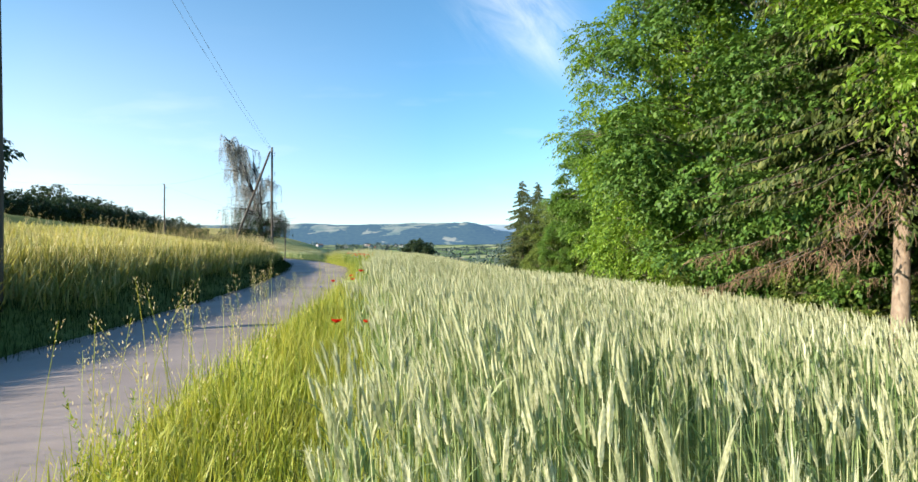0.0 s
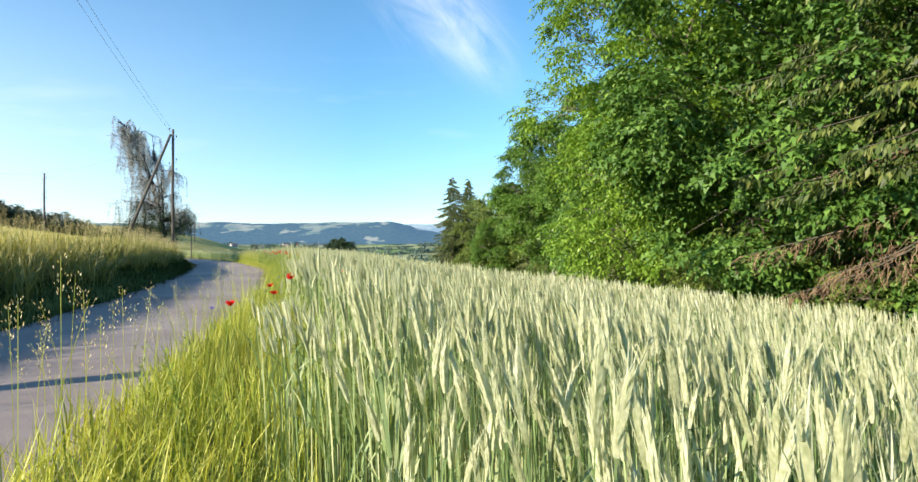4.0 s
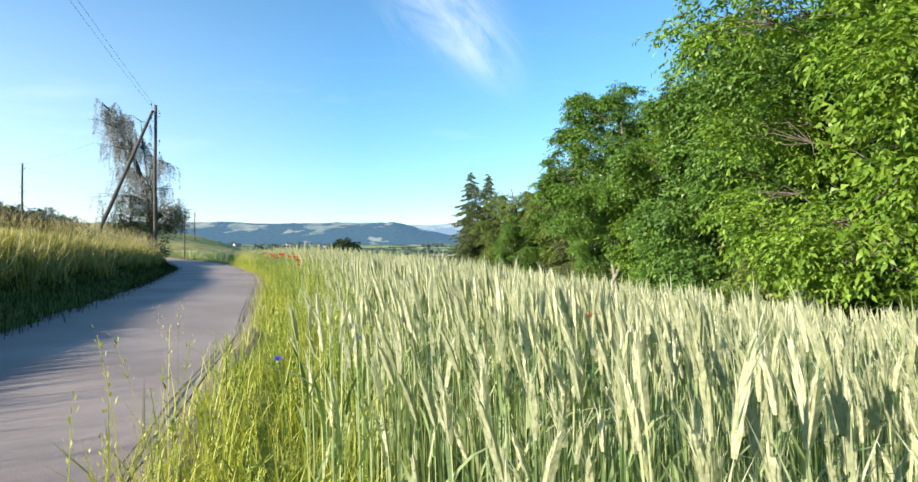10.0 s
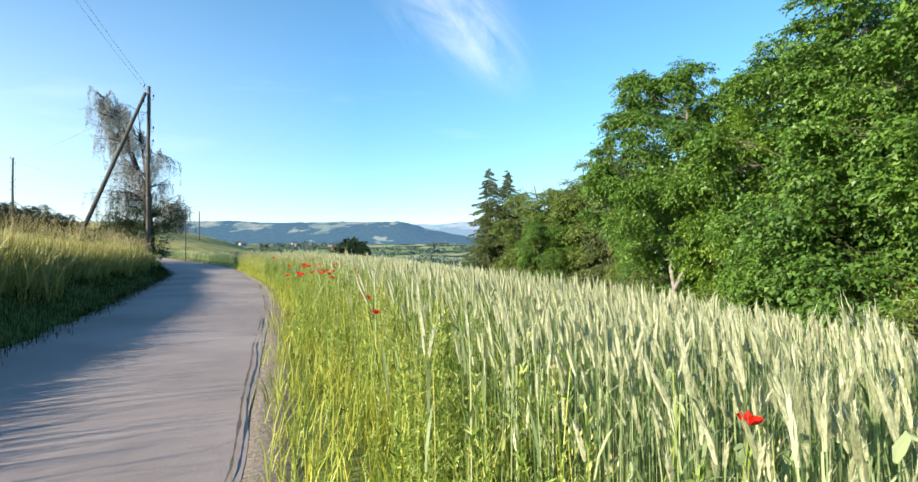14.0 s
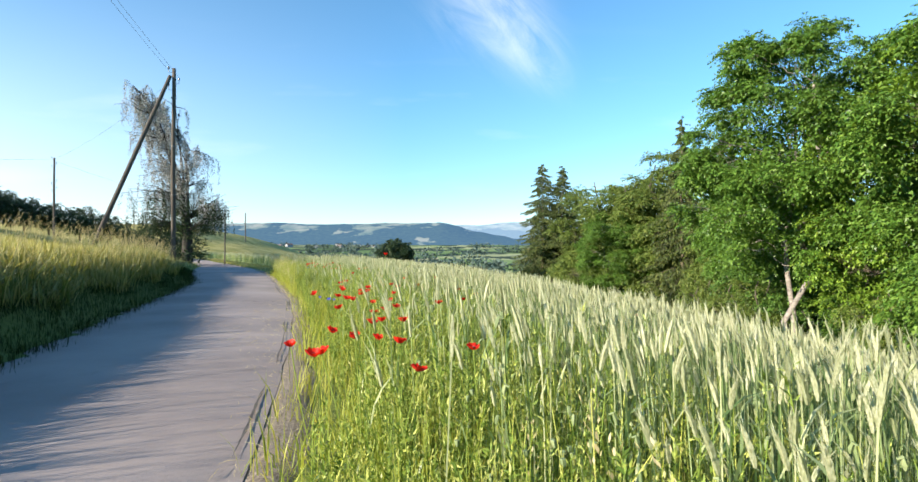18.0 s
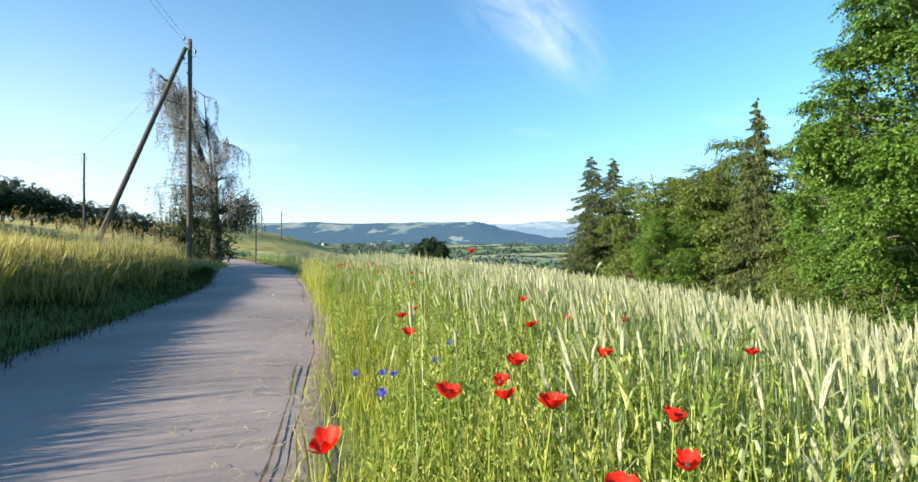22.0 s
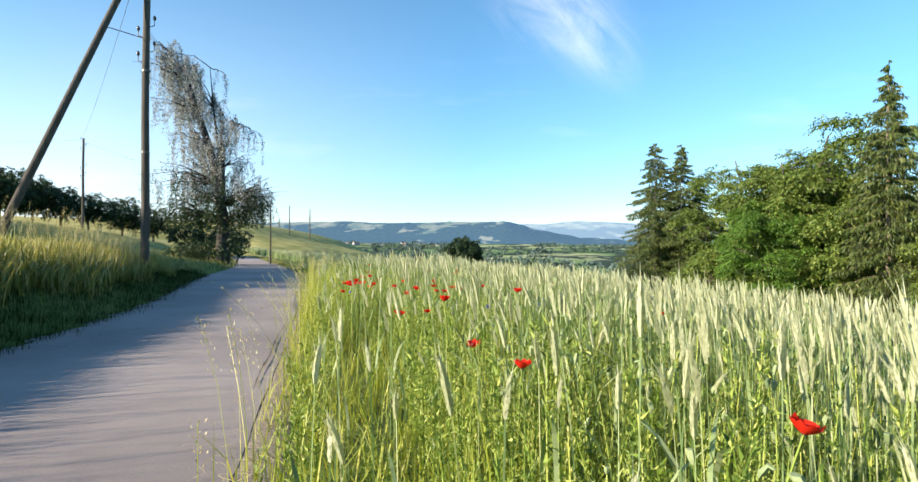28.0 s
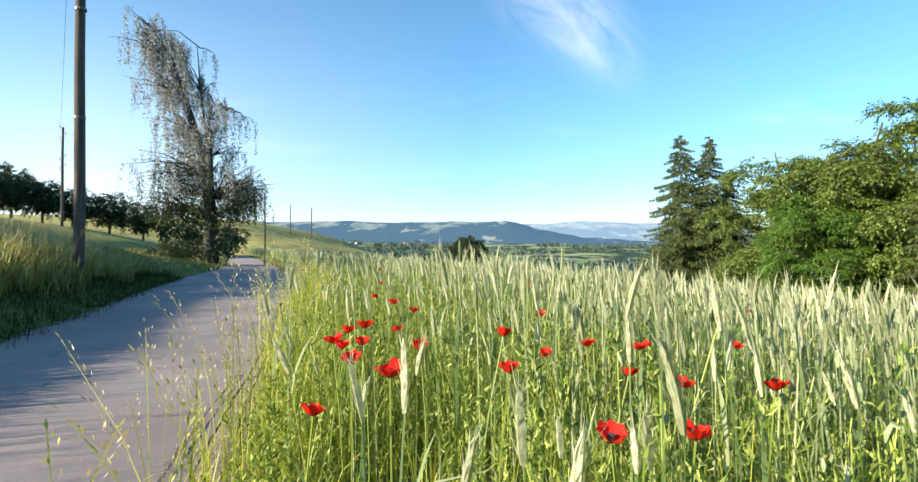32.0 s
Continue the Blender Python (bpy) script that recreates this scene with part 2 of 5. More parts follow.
DEAD = leaf_mat("dead_twig", ((0.0, (0.10, 0.066, 0.042)), (1.0, (0.25, 0.165, 0.10))), (1, 1, 1), 0.1, 0.8)
PETAL = leaf_mat("poppy_petal", ((0.0, (0.62, 0.012, 0.008)), (1.0, (0.80, 0.035, 0.015))), (1.2, 0.6, 0.5), 0.4, 0.5)
CORNBLUE = leaf_mat("cornflower_petal", ((0.0, (0.09, 0.10, 0.55)), (1.0, (0.17, 0.18, 0.75))), (1, 1, 1.2), 0.35, 0.5)
BUD = leaf_mat("poppy_bud", ((0.0, (0.16, 0.22, 0.10)), (1.0, (0.34, 0.40, 0.20))), (1, 1, 1), 0.15, 0.6)


def bark_mat(name, dark, light, scale, streak):
    m, n, l, b = mat(name, 0.85, 0.2)
    a = noise_tex(n, l, scale, 6, 0.65, None, streak)
    c = noise_tex(n, l, scale * 0.17, 3)
    col = ramp(n, l, a, ((0.3, dark), (0.7, light)))
    l.new(mixrgb(n, l, mixrgb(n, l, 1.0, c, (0.6, 0.6, 0.6), "MULTIPLY"), col, tuple(0.6 * v for v in dark)), b.inputs["Base Color"])
    bump(n, l, b, a, 0.6)
    return m


BARK = bark_mat("grey_bark", (0.07, 0.06, 0.048), (0.19, 0.165, 0.13), 14, (1, 1, 0.2))
SPRUCEBARK = bark_mat("spruce_bark", (0.17, 0.125, 0.095), (0.44, 0.36, 0.29), 10, (1, 1, 0.5))
OLDBIRCH = bark_mat("old_birch_bark", (0.03, 0.027, 0.025), (0.11, 0.10, 0.095), 7, (0.5, 0.5, 1.6))
BIRCHBARK = bark_mat("birch_bark", (0.14, 0.12, 0.105), (0.50, 0.46, 0.42), 7, (0.5, 0.5, 1.6))
POLEWOOD = bark_mat("weathered_pole", (0.06, 0.052, 0.046), (0.165, 0.145, 0.125), 18, (1, 1, 0.05))

m, n, l, b = mat("porcelain", 0.3, 0.5)
b.inputs["Base Color"].default_value = (0.06, 0.045, 0.04, 1)
PORC = m
m, n, l, b = mat("wire_metal", 0.5, 0.5)
b.inputs["Base Color"].default_value = (0.12, 0.12, 0.12, 1)
b.inputs["Metallic"].default_value = 0.6
WIRE = m

# asphalt: worn, pale grey, with tar patches, grit and hairline cracks
m, n, l, b = mat("asphalt", 0.9, 0.25)
fine = noise_tex(n, l, 90, 3, 0.7)
midn = noise_tex(n, l, 3.5, 5, 0.6)
big = noise_tex(n, l, 0.5, 4, 0.55)
col = ramp(n, l, fine, ((0.25, (0.085, 0.080, 0.080)), (0.6, (0.185, 0.175, 0.17)), (0.85, (0.30, 0.285, 0.275))))
col = mixrgb(n, l, 0.5, col, ramp(n, l, midn, ((0.3, (0.35, 0.34, 0.34)), (0.7, (0.72, 0.70, 0.68)))), "MULTIPLY")
col = mixrgb(n, l, 0.6, col, ramp(n, l, big, ((0.35, (0.32, 0.265, 0.255)), (0.65, (0.47, 0.395, 0.375)))))
vo = n.new("ShaderNodeTexVoronoi")
vo.feature = "DISTANCE_TO_EDGE"
vo.inputs["Scale"].default_value = 0.55
wob = n.new("ShaderNodeVectorMath")
wob.operation = "MULTIPLY_ADD"
wnz = n.new("ShaderNodeTexNoise")
wnz.inputs["Scale"].default_value, wnz.inputs["Detail"].default_value = 1.8, 5
tc = n.new("ShaderNodeTexCoord")
l.new(tc.outputs["Object"], wnz.inputs["Vector"])
l.new(wnz.outputs["Color"], wob.inputs[0])
wob.inputs[1].default_value = (1.1, 1.1, 1.1)
l.new(tc.outputs["Object"], wob.inputs[2])
l.new(wob.outputs[0], vo.inputs["Vector"])
crack = ramp(n, l, vo.outputs["Distance"], ((0.0, (1, 1, 1)), (0.006, (0, 0, 0))))
few = ramp(n, l, noise_tex(n, l, 0.35, 2), ((0.6, (0, 0, 0)), (0.68, (1, 1, 1))))
col = mixrgb(n, l, mixrgb(n, l, 1.0, crack, few, "MULTIPLY"), col, (0.04, 0.037, 0.035))
l.new(col, b.inputs["Base Color"])
bump(n, l, b, fine, 0.5, 0.006)
ASPHALT = m

m, n, l, b = mat("gravel_shoulder", 0.95, 0.2)
fine = noise_tex(n, l, 45, 4, 0.7)
l.new(ramp(n, l, fine, ((0.3, (0.09, 0.075, 0.06)), (0.7, (0.34, 0.29, 0.24)))), b.inputs["Base Color"])
bump(n, l, b, fine, 0.9, 0.02)
GRAVEL = m
m, n, l, b = mat("tar", 0.8, 0.3)
l.new(ramp(n, l, noise_tex(n, l, 25, 4), ((0.3, (0.055, 0.05, 0.047)), (0.7, (0.12, 0.11, 0.10)))), b.inputs["Base Color"])
TAR = m

# the ground: soil and short growth near by, a patchwork of fields in the valley
m, n, l, b = mat("meadow_ground", 0.95, 0.1)
tc = n.new("ShaderNodeTexCoord")
sp = n.new("ShaderNodeSeparateXYZ")
l.new(tc.outputs["Object"], sp.inputs[0])
near = ramp(n, l, noise_tex(n, l, 7, 5, 0.65), ((0.3, (0.05, 0.08, 0.018)), (0.55, (0.12, 0.16, 0.04)), (0.8, (0.22, 0.22, 0.08))))
near = mixrgb(n, l, 0.5, near, ramp(n, l, noise_tex(n, l, 0.22, 4), ((0.35, (0.06, 0.10, 0.024)), (0.65, (0.19, 0.20, 0.07)))))
hay = ramp(n, l, noise_tex(n, l, 0.3, 5), ((0.35, (0.21, 0.21, 0.06)), (0.65, (0.44, 0.38, 0.15))))
far_left = n.new("ShaderNodeMapRange")
far_left.inputs["From Min"].default_value, far_left.inputs["From Max"].default_value = -24, -40
l.new(sp.outputs[0], far_left.inputs["Value"])
near = mixrgb(n, l, far_left.outputs[0], near, hay)
vf = n.new("ShaderNodeTexVoronoi")
vf.inputs["Scale"].default_value = 1.0
mp = n.new("ShaderNodeMapping")
mp.inputs["Scale"].default_value = (0.0075, 0.0035, 0.0)
l.new(tc.outputs["Object"], mp.inputs[0])
l.new(mp.outputs[0], vf.inputs["Vector"])
sc = n.new("ShaderNodeSeparateColor")
l.new(vf.outputs["Color"], sc.inputs[0])
field = ramp(n, l, sc.outputs[0], ((0.0, (0.07, 0.13, 0.05)), (0.35, (0.14, 0.22, 0.08)), (0.6, (0.24, 0.30, 0.13)), (0.85, (0.33, 0.33, 0.2)), (1.0, (0.12, 0.17, 0.08))))
woods = ramp(n, l, noise_tex(n, l, 0.011, 5, 0.6, None, (1.0, 0.45, 0)), ((0.50, (0, 0, 0)), (0.53, (1, 1, 1))))
field = mixrgb(n, l, woods, field, (0.03, 0.05, 0.035))
mr = n.new("ShaderNodeMapRange")
mr.inputs["From Min"].default_value, mr.inputs["From Max"].default_value = 230, 320
l.new(sp.outputs[1], mr.inputs["Value"])
l.new(mixrgb(n, l, mr.outputs[0], near, field), b.inputs["Base Color"])
bump(n, l, b, noise_tex(n, l, 9, 4), 0.8, 0.05)
GROUND = m

m, n, l, b = mat("field_soil", 0.95, 0.1)
l.new(ramp(n, l, noise_tex(n, l, 8, 5, 0.65), ((0.3, (0.05, 0.07, 0.02)), (0.7, (0.14, 0.15, 0.05)))), b.inputs["Base Color"])
SOIL = m


# distant hills: woods and fields, with haze painted on as a bluish glow
def far_hill(name, haze_share, haze_tint):
    m, n, l, b = mat(name, 1.0, 0.0)
    tc = n.new("ShaderNodeTexCoord")
    woods = noise_tex(n, l, 0.0075, 7, 0.6, tc.outputs["Object"], (1.0, 0.5, 2.5))
    fld = ramp(n, l, noise_tex(n, l, 0.014, 3, 0.5, tc.outputs["Object"], (1, 0.5, 5)), ((0.35, (0.10, 0.14, 0.08)), (0.5, (0.20, 0.22, 0.13)), (0.65, (0.32, 0.30, 0.20))))
    sp = n.new("ShaderNodeSeparateXYZ")
    l.new(tc.outputs["Object"], sp.inputs[0])
    hgt = n.new("ShaderNodeMapRange")
    hgt.inputs["From Min"].default_value, hgt.inputs["From Max"].default_value = 35, 95
    hgt.inputs["To Min"].default_value, hgt.inputs["To Max"].default_value = 0.11, -0.03
    l.new(sp.outputs[2], hgt.inputs["Value"])
    ad = n.new("ShaderNodeMath")
    l.new(woods, ad.inputs[0])
    l.new(hgt.outputs[0], ad.inputs[1])
    col = mixrgb(n, l, ramp(n, l, ad.outputs[0], ((0.495, (0, 0, 0)), (0.51, (1, 1, 1)))), fld, ramp(n, l, noise_tex(n, l, 0.06, 4), ((0.3, (0.018, 0.035, 0.022)), (0.7, (0.05, 0.075, 0.04)))))
    l.new(col, b.inputs["Base Color"])
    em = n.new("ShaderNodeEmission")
    em.inputs["Color"].default_value = (*haze_tint, 1)
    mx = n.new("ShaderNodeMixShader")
    mx.inputs[0].default_value = haze_share
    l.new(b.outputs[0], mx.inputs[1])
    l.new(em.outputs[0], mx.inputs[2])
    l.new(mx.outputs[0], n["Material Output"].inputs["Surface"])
    return m


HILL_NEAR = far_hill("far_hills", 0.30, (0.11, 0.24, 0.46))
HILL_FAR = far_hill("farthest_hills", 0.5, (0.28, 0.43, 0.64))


# ---- mesh helpers ----
def mesh_np(name, verts, faces, mats, index=None, smooth=False):
    """A mesh from an array of places and an array of triangles or quads."""
    verts, faces = np.asarray(verts, np.float32), np.asarray(faces, np.int32)
    me = bpy.data.meshes.new(name)
    k = faces.shape[1]
    me.vertices.add(len(verts))
    me.vertices.foreach_set("co", verts.ravel())
    me.loops.add(faces.size)
    me.loops.foreach_set("vertex_index", faces.ravel())
    me.polygons.add(len(faces))
    me.polygons.foreach_set("loop_start", np.arange(0, faces.size, k, dtype=np.int32))
    if index is not None:
        me.polygons.foreach_set("material_index", np.asarray(index, np.int32))
    me.polygons.foreach_set("use_smooth", np.full(len(faces), smooth))
    for mm in mats:
        me.materials.append(mm)
    me.update(calc_edges=True)
    return me


def part(name, me, parent, label=""):
    ob = new(name, me)
    ob.parent = parent
    if label:
        tagged(ob, label)
    return ob


class Shape:
    """Triangles gathered piece by piece, with a material slot each."""

    def __init__(self):
        self.v, self.f, self.i, self.n = [], [], [], 0

    def add(self, v, f, slot=0):
        v, f = np.asarray(v, float).reshape(-1, 3), np.asarray(f, int).reshape(-1, 3)
        self.v.append(v)
        self.f.append(f + self.n)
        self.i.append(np.full(len(f), slot))
        self.n += len(v)
        return self

    def arrays(self):
        return np.concatenate(self.v), np.concatenate(self.f), np.concatenate(self.i)

    def mesh(self, name, mats, smooth=False):
        v, f, i = self.arrays()
        return mesh_np(name, v, f, mats, i, smooth)


def tube(path, radii, sides=6, cap=True):
    """A tapered tube along a path."""
    path, radii = np.asarray(path, float), np.asarray(radii, float)
    d = np.gradient(path, axis=0)
    d /= np.linalg.norm(d, axis=1, keepdims=True) + 1e-9
    ref = np.where(np.abs(d[:, 2:3]) > 0.9, [[1.0, 0, 0]], [[0, 0, 1.0]])
    a = np.cross(d, ref)
    a /= np.linalg.norm(a, axis=1, keepdims=True) + 1e-9
    b = np.cross(d, a)
    t = np.linspace(0, 2 * np.pi, sides, endpoint=False)
    ring = path[:, None] + radii[:, None, None] * (np.cos(t)[None, :, None] * a[:, None] + np.sin(t)[None, :, None] * b[:, None])
    v = ring.reshape(-1, 3)
    f = []
    for r in range(len(path) - 1):
        for s in range(sides):
            p, q = r * sides + s, r * sides + (s + 1) % sides
            f += [(p, q, q + sides), (p, q + sides, p + sides)]
    if cap:
        v = np.concatenate([v, path[-1:], path[:1]])
        last = (len(path) - 1) * sides
        for s in range(sides):
            f.append((last + s, last + (s + 1) % sides, len(v) - 2))
            f.append(((s + 1) % sides, s, len(v) - 1))
    return v, np.array(f)


def ribbon(path, widths, side):
    """A narrow blade along a path; side: the way across it."""
    path, side = np.asarray(path, float), np.asarray(side, float)
    k = len(path)
    w = np.asarray(widths, float)[:, None] / 2
    v = np.concatenate([path - side * w, path + side * w])
    f = []
    for r in range(k - 1):
        f += [(r, r + k, r + k + 1), (r, r + k + 1, r + 1)]
    return v, np.array(f)


def scatter(template, at, yaw, scale, lean=None, lean_dir=None, tall=None):
    """Copies of one template's triangles at many places, as plain arrays."""
    tv, tf, ti = template
    n = len(at)
    p = tv[None] * np.asarray(scale)[:, None, None]
    if tall is not None:
        p = p * np.stack([np.ones(n), np.ones(n), tall], 1)[:, None]
    c, s = np.cos(yaw)[:, None], np.sin(yaw)[:, None]
    x, y, z = p[..., 0] * c - p[..., 1] * s, p[..., 0] * s + p[..., 1] * c, p[..., 2]
    if lean is not None:
        bend = lean[:, None] * z * np.abs(z)
        x = x + bend * np.cos(lean_dir)[:, None]
        y = y + bend * np.sin(lean_dir)[:, None]
    v = np.stack([x, y, z], -1) + at[:, None]
    f = tf[None] + (np.arange(n) * len(tv))[:, None, None]
    return v.reshape(-1, 3), f.reshape(-1, 3), np.tile(ti, n)


def joined(sets):
    vs, fs, ids, n = [], [], [], 0
    for v, f, i in sets:
        vs.append(v)
        fs.append(f + n)
        ids.append(i)
        n += len(v)
    return np.concatenate(vs), np.concatenate(fs), np.concatenate(ids)


def stuff(name, sets, mats, label, category):
    v, f, i = joined(sets)
    ob = new(name, mesh_np(name, v, f, mats, i))
    return tagged(ob, label, category, kind="stuff")


# ---- lie of the land ----
LY = (-40, 0, 7.5, 11, 17, 22, 26, 29, 32.5, 36, 39, 41.5, 48, 52, 60, 69, 85, 110)
LX = (-2.0, -4.6, -5.0, -5.4, -6.05, -7.05, -8.05, -9.0, -10.05, -11.15, -12.1, -13.1, -16.1, -17.8, -20.8, -24.9, -33.6, -50)
RY = (-40, 0, 4.3, 8, 13.5, 18.7, 20.7, 23.8, 26.6, 29.8, 33, 36.5, 41.5, 44.4, 47.4, 55.7, 69, 85, 110)
RX = (0.8, -1.7, -1.95, -2.4, -2.95, -3.72, -4.14, -4.75, -5.36, -6.15, -7.08, -8.25, -9.95, -11.0, -12.1, -15.5, -22.3, -30.6, -46)


def left_x(y):
    return np.interp(y, LY, LX)


def right_x(y):
    return np.interp(y, RY, RX)


def road_z(y):
    return np.interp(y, (-40, 0, 10, 16, 21, 28, 38, 60, 80, 110), (-0.1, -0.1, -0.13, -0.08, -0.03, -0.08, -0.22, -0.5, -0.7, -0.9))


def slant(y):
    return np.interp(y, (0, 15, 35, 60, 110), (0.985, 0.965, 0.94, 0.91, 0.85))


def smooth_noise(x, y, scale, seed):
    r = np.random.default_rng(seed)
    out = 0 * x
    for _ in range(5):
        a, ph, k = r.uniform(0, 2 * np.pi), r.uniform(0, 6.28), r.uniform(0.6, 1.7) / scale
        out = out + np.sin(k * 2 * np.pi * (x * np.cos(a) + y * np.sin(a)) + ph)
    return out / 5


def land(x, y):
    """Height of the ground."""
    x, y = np.asarray(x, float), np.asarray(y, float)
    s, u, base = (left_x(y) - x) * slant(y), (x - right_x(y)) * slant(y), road_z(y)
    bank = np.interp(s, (0, 0.2, 0.8, 1.5, 2.5, 4, 8, 11, 13, 20, 30, 60, 200), (-0.03, 0.0, 0.46, 0.76, 0.92, 1.0, 1.7, 2.45, 2.75, 3.5, 4.4, 6.3, 14))
    bank = bank * (1 - np.interp(y, (43, 51), (0, 0.58)) * np.interp(s, (0.2, 1, 3, 6.5), (0.3, 1, 1, 0)))
    bank = bank + 0.08 * smooth_noise(x, y, 6, 3) * np.clip(s, 0, 1)
    field = np.interp(u, (0, 0.25, 0.9, 2, 12, 40, 120), (-0.03, 0.0, -0.03, -0.12, -1.08, -3.4, -10))
    steep = np.interp(y, (0, 10, 18, 30, 36, 42, 60), (1, 1.05, 1.25, 1.35, 1.2, 1.0, 1.0))
    field = np.where(u > 2, -0.12 + (field + 0.12) * steep, field)
    field = field + 0.17 * np.exp(-(((u - 5.5) / 4) ** 2)) * np.interp(y, (30, 36, 46, 54), (0, 1, 1, 0)) * np.clip(u - 0.9, 0, 1)
    field = field - 0.112 * np.clip(u - np.interp(y, (25, 34), (3, 6)), 0, 32) * np.interp(y, (16, 24), (0, 1))
    z = base + np.where(s > 0, bank, np.where(u > 0, field, -0.04))
    # the grassy rise behind the orchard
    a = (x + 6.5) / np.maximum(y - 31, 20)
    rise = np.clip((y - 95) / 50, 0, 1)
    z = z + np.interp(a, (-1.2, -0.9, -0.615, -0.465, -0.41, -0.356, -0.3, -0.25), (0.6, 1.2, 2.6, 3.5, 2.4, 1.7, 0.5, 0)) * (3 * rise**2 - 2 * rise**3)
    start = np.interp(x, (-120, -60, -25, 60), (260, 190, 112, 104))
    fall = np.clip(y - start, 0, None)
    z = z - 0.0011 * np.minimum(fall, 60) ** 2 - 0.1 * np.clip(fall - 60, 0, None)
    floor = -24 + 22 * np.clip((y - 500) / 1500, 0, 1) + 1.2 * smooth_noise(x, y, 300, 5)
    return np.where(y > 120, np.maximum(z, floor), z)


def land_at(x, y):
    return float(land(np.array([x]), np.array([y]))[0])


def axis(dense, step, far, growth):
    a = list(np.arange(dense[0], dense[1] + step / 2, step))
    d = step
    while a[-1] < far[1]:
        d *= growth
        a.append(a[-1] + d)
    d = step
    while a[0] > far[0]:
        d *= growth
        a.insert(0, a[0] - d)
    return np.array(a)


def sheet(xs, ys, height):
    gx, gy = np.meshgrid(xs, ys)
    v = np.stack([gx, gy, height(gx, gy)], -1).reshape(-1, 3)
    w = len(xs)
    r, c = np.meshgrid(np.arange(len(ys) - 1), np.arange(w - 1), indexing="ij")
    i = (r * w + c).ravel()
    return v, np.stack([i, i + 1, i + 1 + w, i + w], 1)


v, f = sheet(axis((-40, 22), 0.4, (-2600, 2600), 1.16), axis((-8, 80), 0.8, (-400, 2700), 1.1), land)
tagged(new("ground", mesh_np("ground", v, f, [GROUND], smooth=True)), "grassy ground sloping down into a wide valley", "ground", kind="structure")


# ---- road ----
def road_strip(name, x0, x1, lift, y0, y1, step, material, label, rough0=0.0, rough1=0.0, thick=0.05, seed=1):
    """A strip between two edges given as functions of y, with thickness and uneven edges."""
    r = np.random.default_rng(seed)
    ys = np.arange(y0, y1, step)
    wob = lambda k: np.convolve(r.normal(0, 1, len(ys) + 8), np.ones(3) / 3, "same")[4:-4] * k
    a, c = x0(ys) + wob(rough0), x1(ys) + wob(rough1)
    cols = 9
    t = np.linspace(0, 1, cols)
    gx = a[:, None] * (1 - t) + c[:, None] * t
    gy = np.repeat(ys[:, None], cols, 1)
    crown = 0.035 * (1 - (2 * t - 1) ** 2)
    gz = road_z(ys)[:, None] + lift + crown[None] + 0.006 * smooth_noise(gx, gy, 2.5, 8)
    top = np.stack([gx, gy, gz], -1)
    edge = lambda side: top[:, side] + np.array([0, 0, -thick])
    grid = np.concatenate([edge(0)[:, None], top, edge(-1)[:, None]], 1)
    w = cols + 2
    q, k = np.meshgrid(np.arange(len(ys) - 1), np.arange(w - 1), indexing="ij")
    i = (q * w + k).ravel()
    ob = new(name, mesh_np(name, grid.reshape(-1, 3), np.stack([i, i + 1, i + 1 + w, i + w], 1), [material], smooth=False))
    return tagged(ob, label, name.split("_")[0], kind="structure")


road_strip("road", lambda y: left_x(y) - 0.12, lambda y: right_x(y) - 0.02, 0.0, -30, 108, 0.2, ASPHALT, "narrow worn grey asphalt farm lane with cracked edges", 0.03, 0.014)
road_strip("trim", lambda y: right_x(y) - 0.05, lambda y: right_x(y) + 0.3, -0.018, -10, 70, 0.15, GRAVEL, "crumbled gravel and earth along the lane's edge", 0.0, 0.05, 0.06, 2)


def tar_seam():
    """Dark broken seam that wanders along the lane's crumbling right-hand edge."""
    r = np.random.default_rng(5)
    sh = Shape()
    for y0, y1, gap in ((14.0, 17.6, 0.09), (18.4, 22.8, 0.1), (23.1, 24.9, 0.12), (25.6, 29.2, 0.12), (30.4, 33.0, 0.1), (34.8, 39.0, 0.12), (40, 45, 0.12)):
        ys = np.arange(y0, y1, 0.06)
        off = gap + 0.02 * np.sin(ys * 0.9) + 0.008 * np.sin(ys * 2.9) + np.convolve(r.normal(0, 0.006, len(ys)), np.ones(5) / 5, "same")
        wd = 0.016 * (0.6 + 0.45 * np.sin(ys * 1.3) * np.sin(ys * 3.7)) + np.abs(np.convolve(r.normal(0, 0.014, len(ys)), np.ones(4) / 4, "same"))
        wd *= np.interp(ys, (y0, y0 + 0.4, y1 - 0.4, y1), (0.05, 1, 1, 0.05))
        x = right_x(ys) - off
        t = (x - (left_x(ys) - 0.12)) / (right_x(ys) - 0.02 - left_x(ys) + 0.12)
        z = road_z(ys) + 0.035 * (1 - (2 * t - 1) ** 2) + 0.013
        sh.add(*ribbon(np.stack([x, ys, z], 1), wd, (1, 0, 0)))
    ob = new("trim", sh.mesh("trim", [TAR]))
    return tagged(ob, "dark tar-filled seam along the lane's crumbling edge", "seam", kind="structure")


tar_seam()

# ---- distant hills ----
r_ = np.random.default_rng(11)


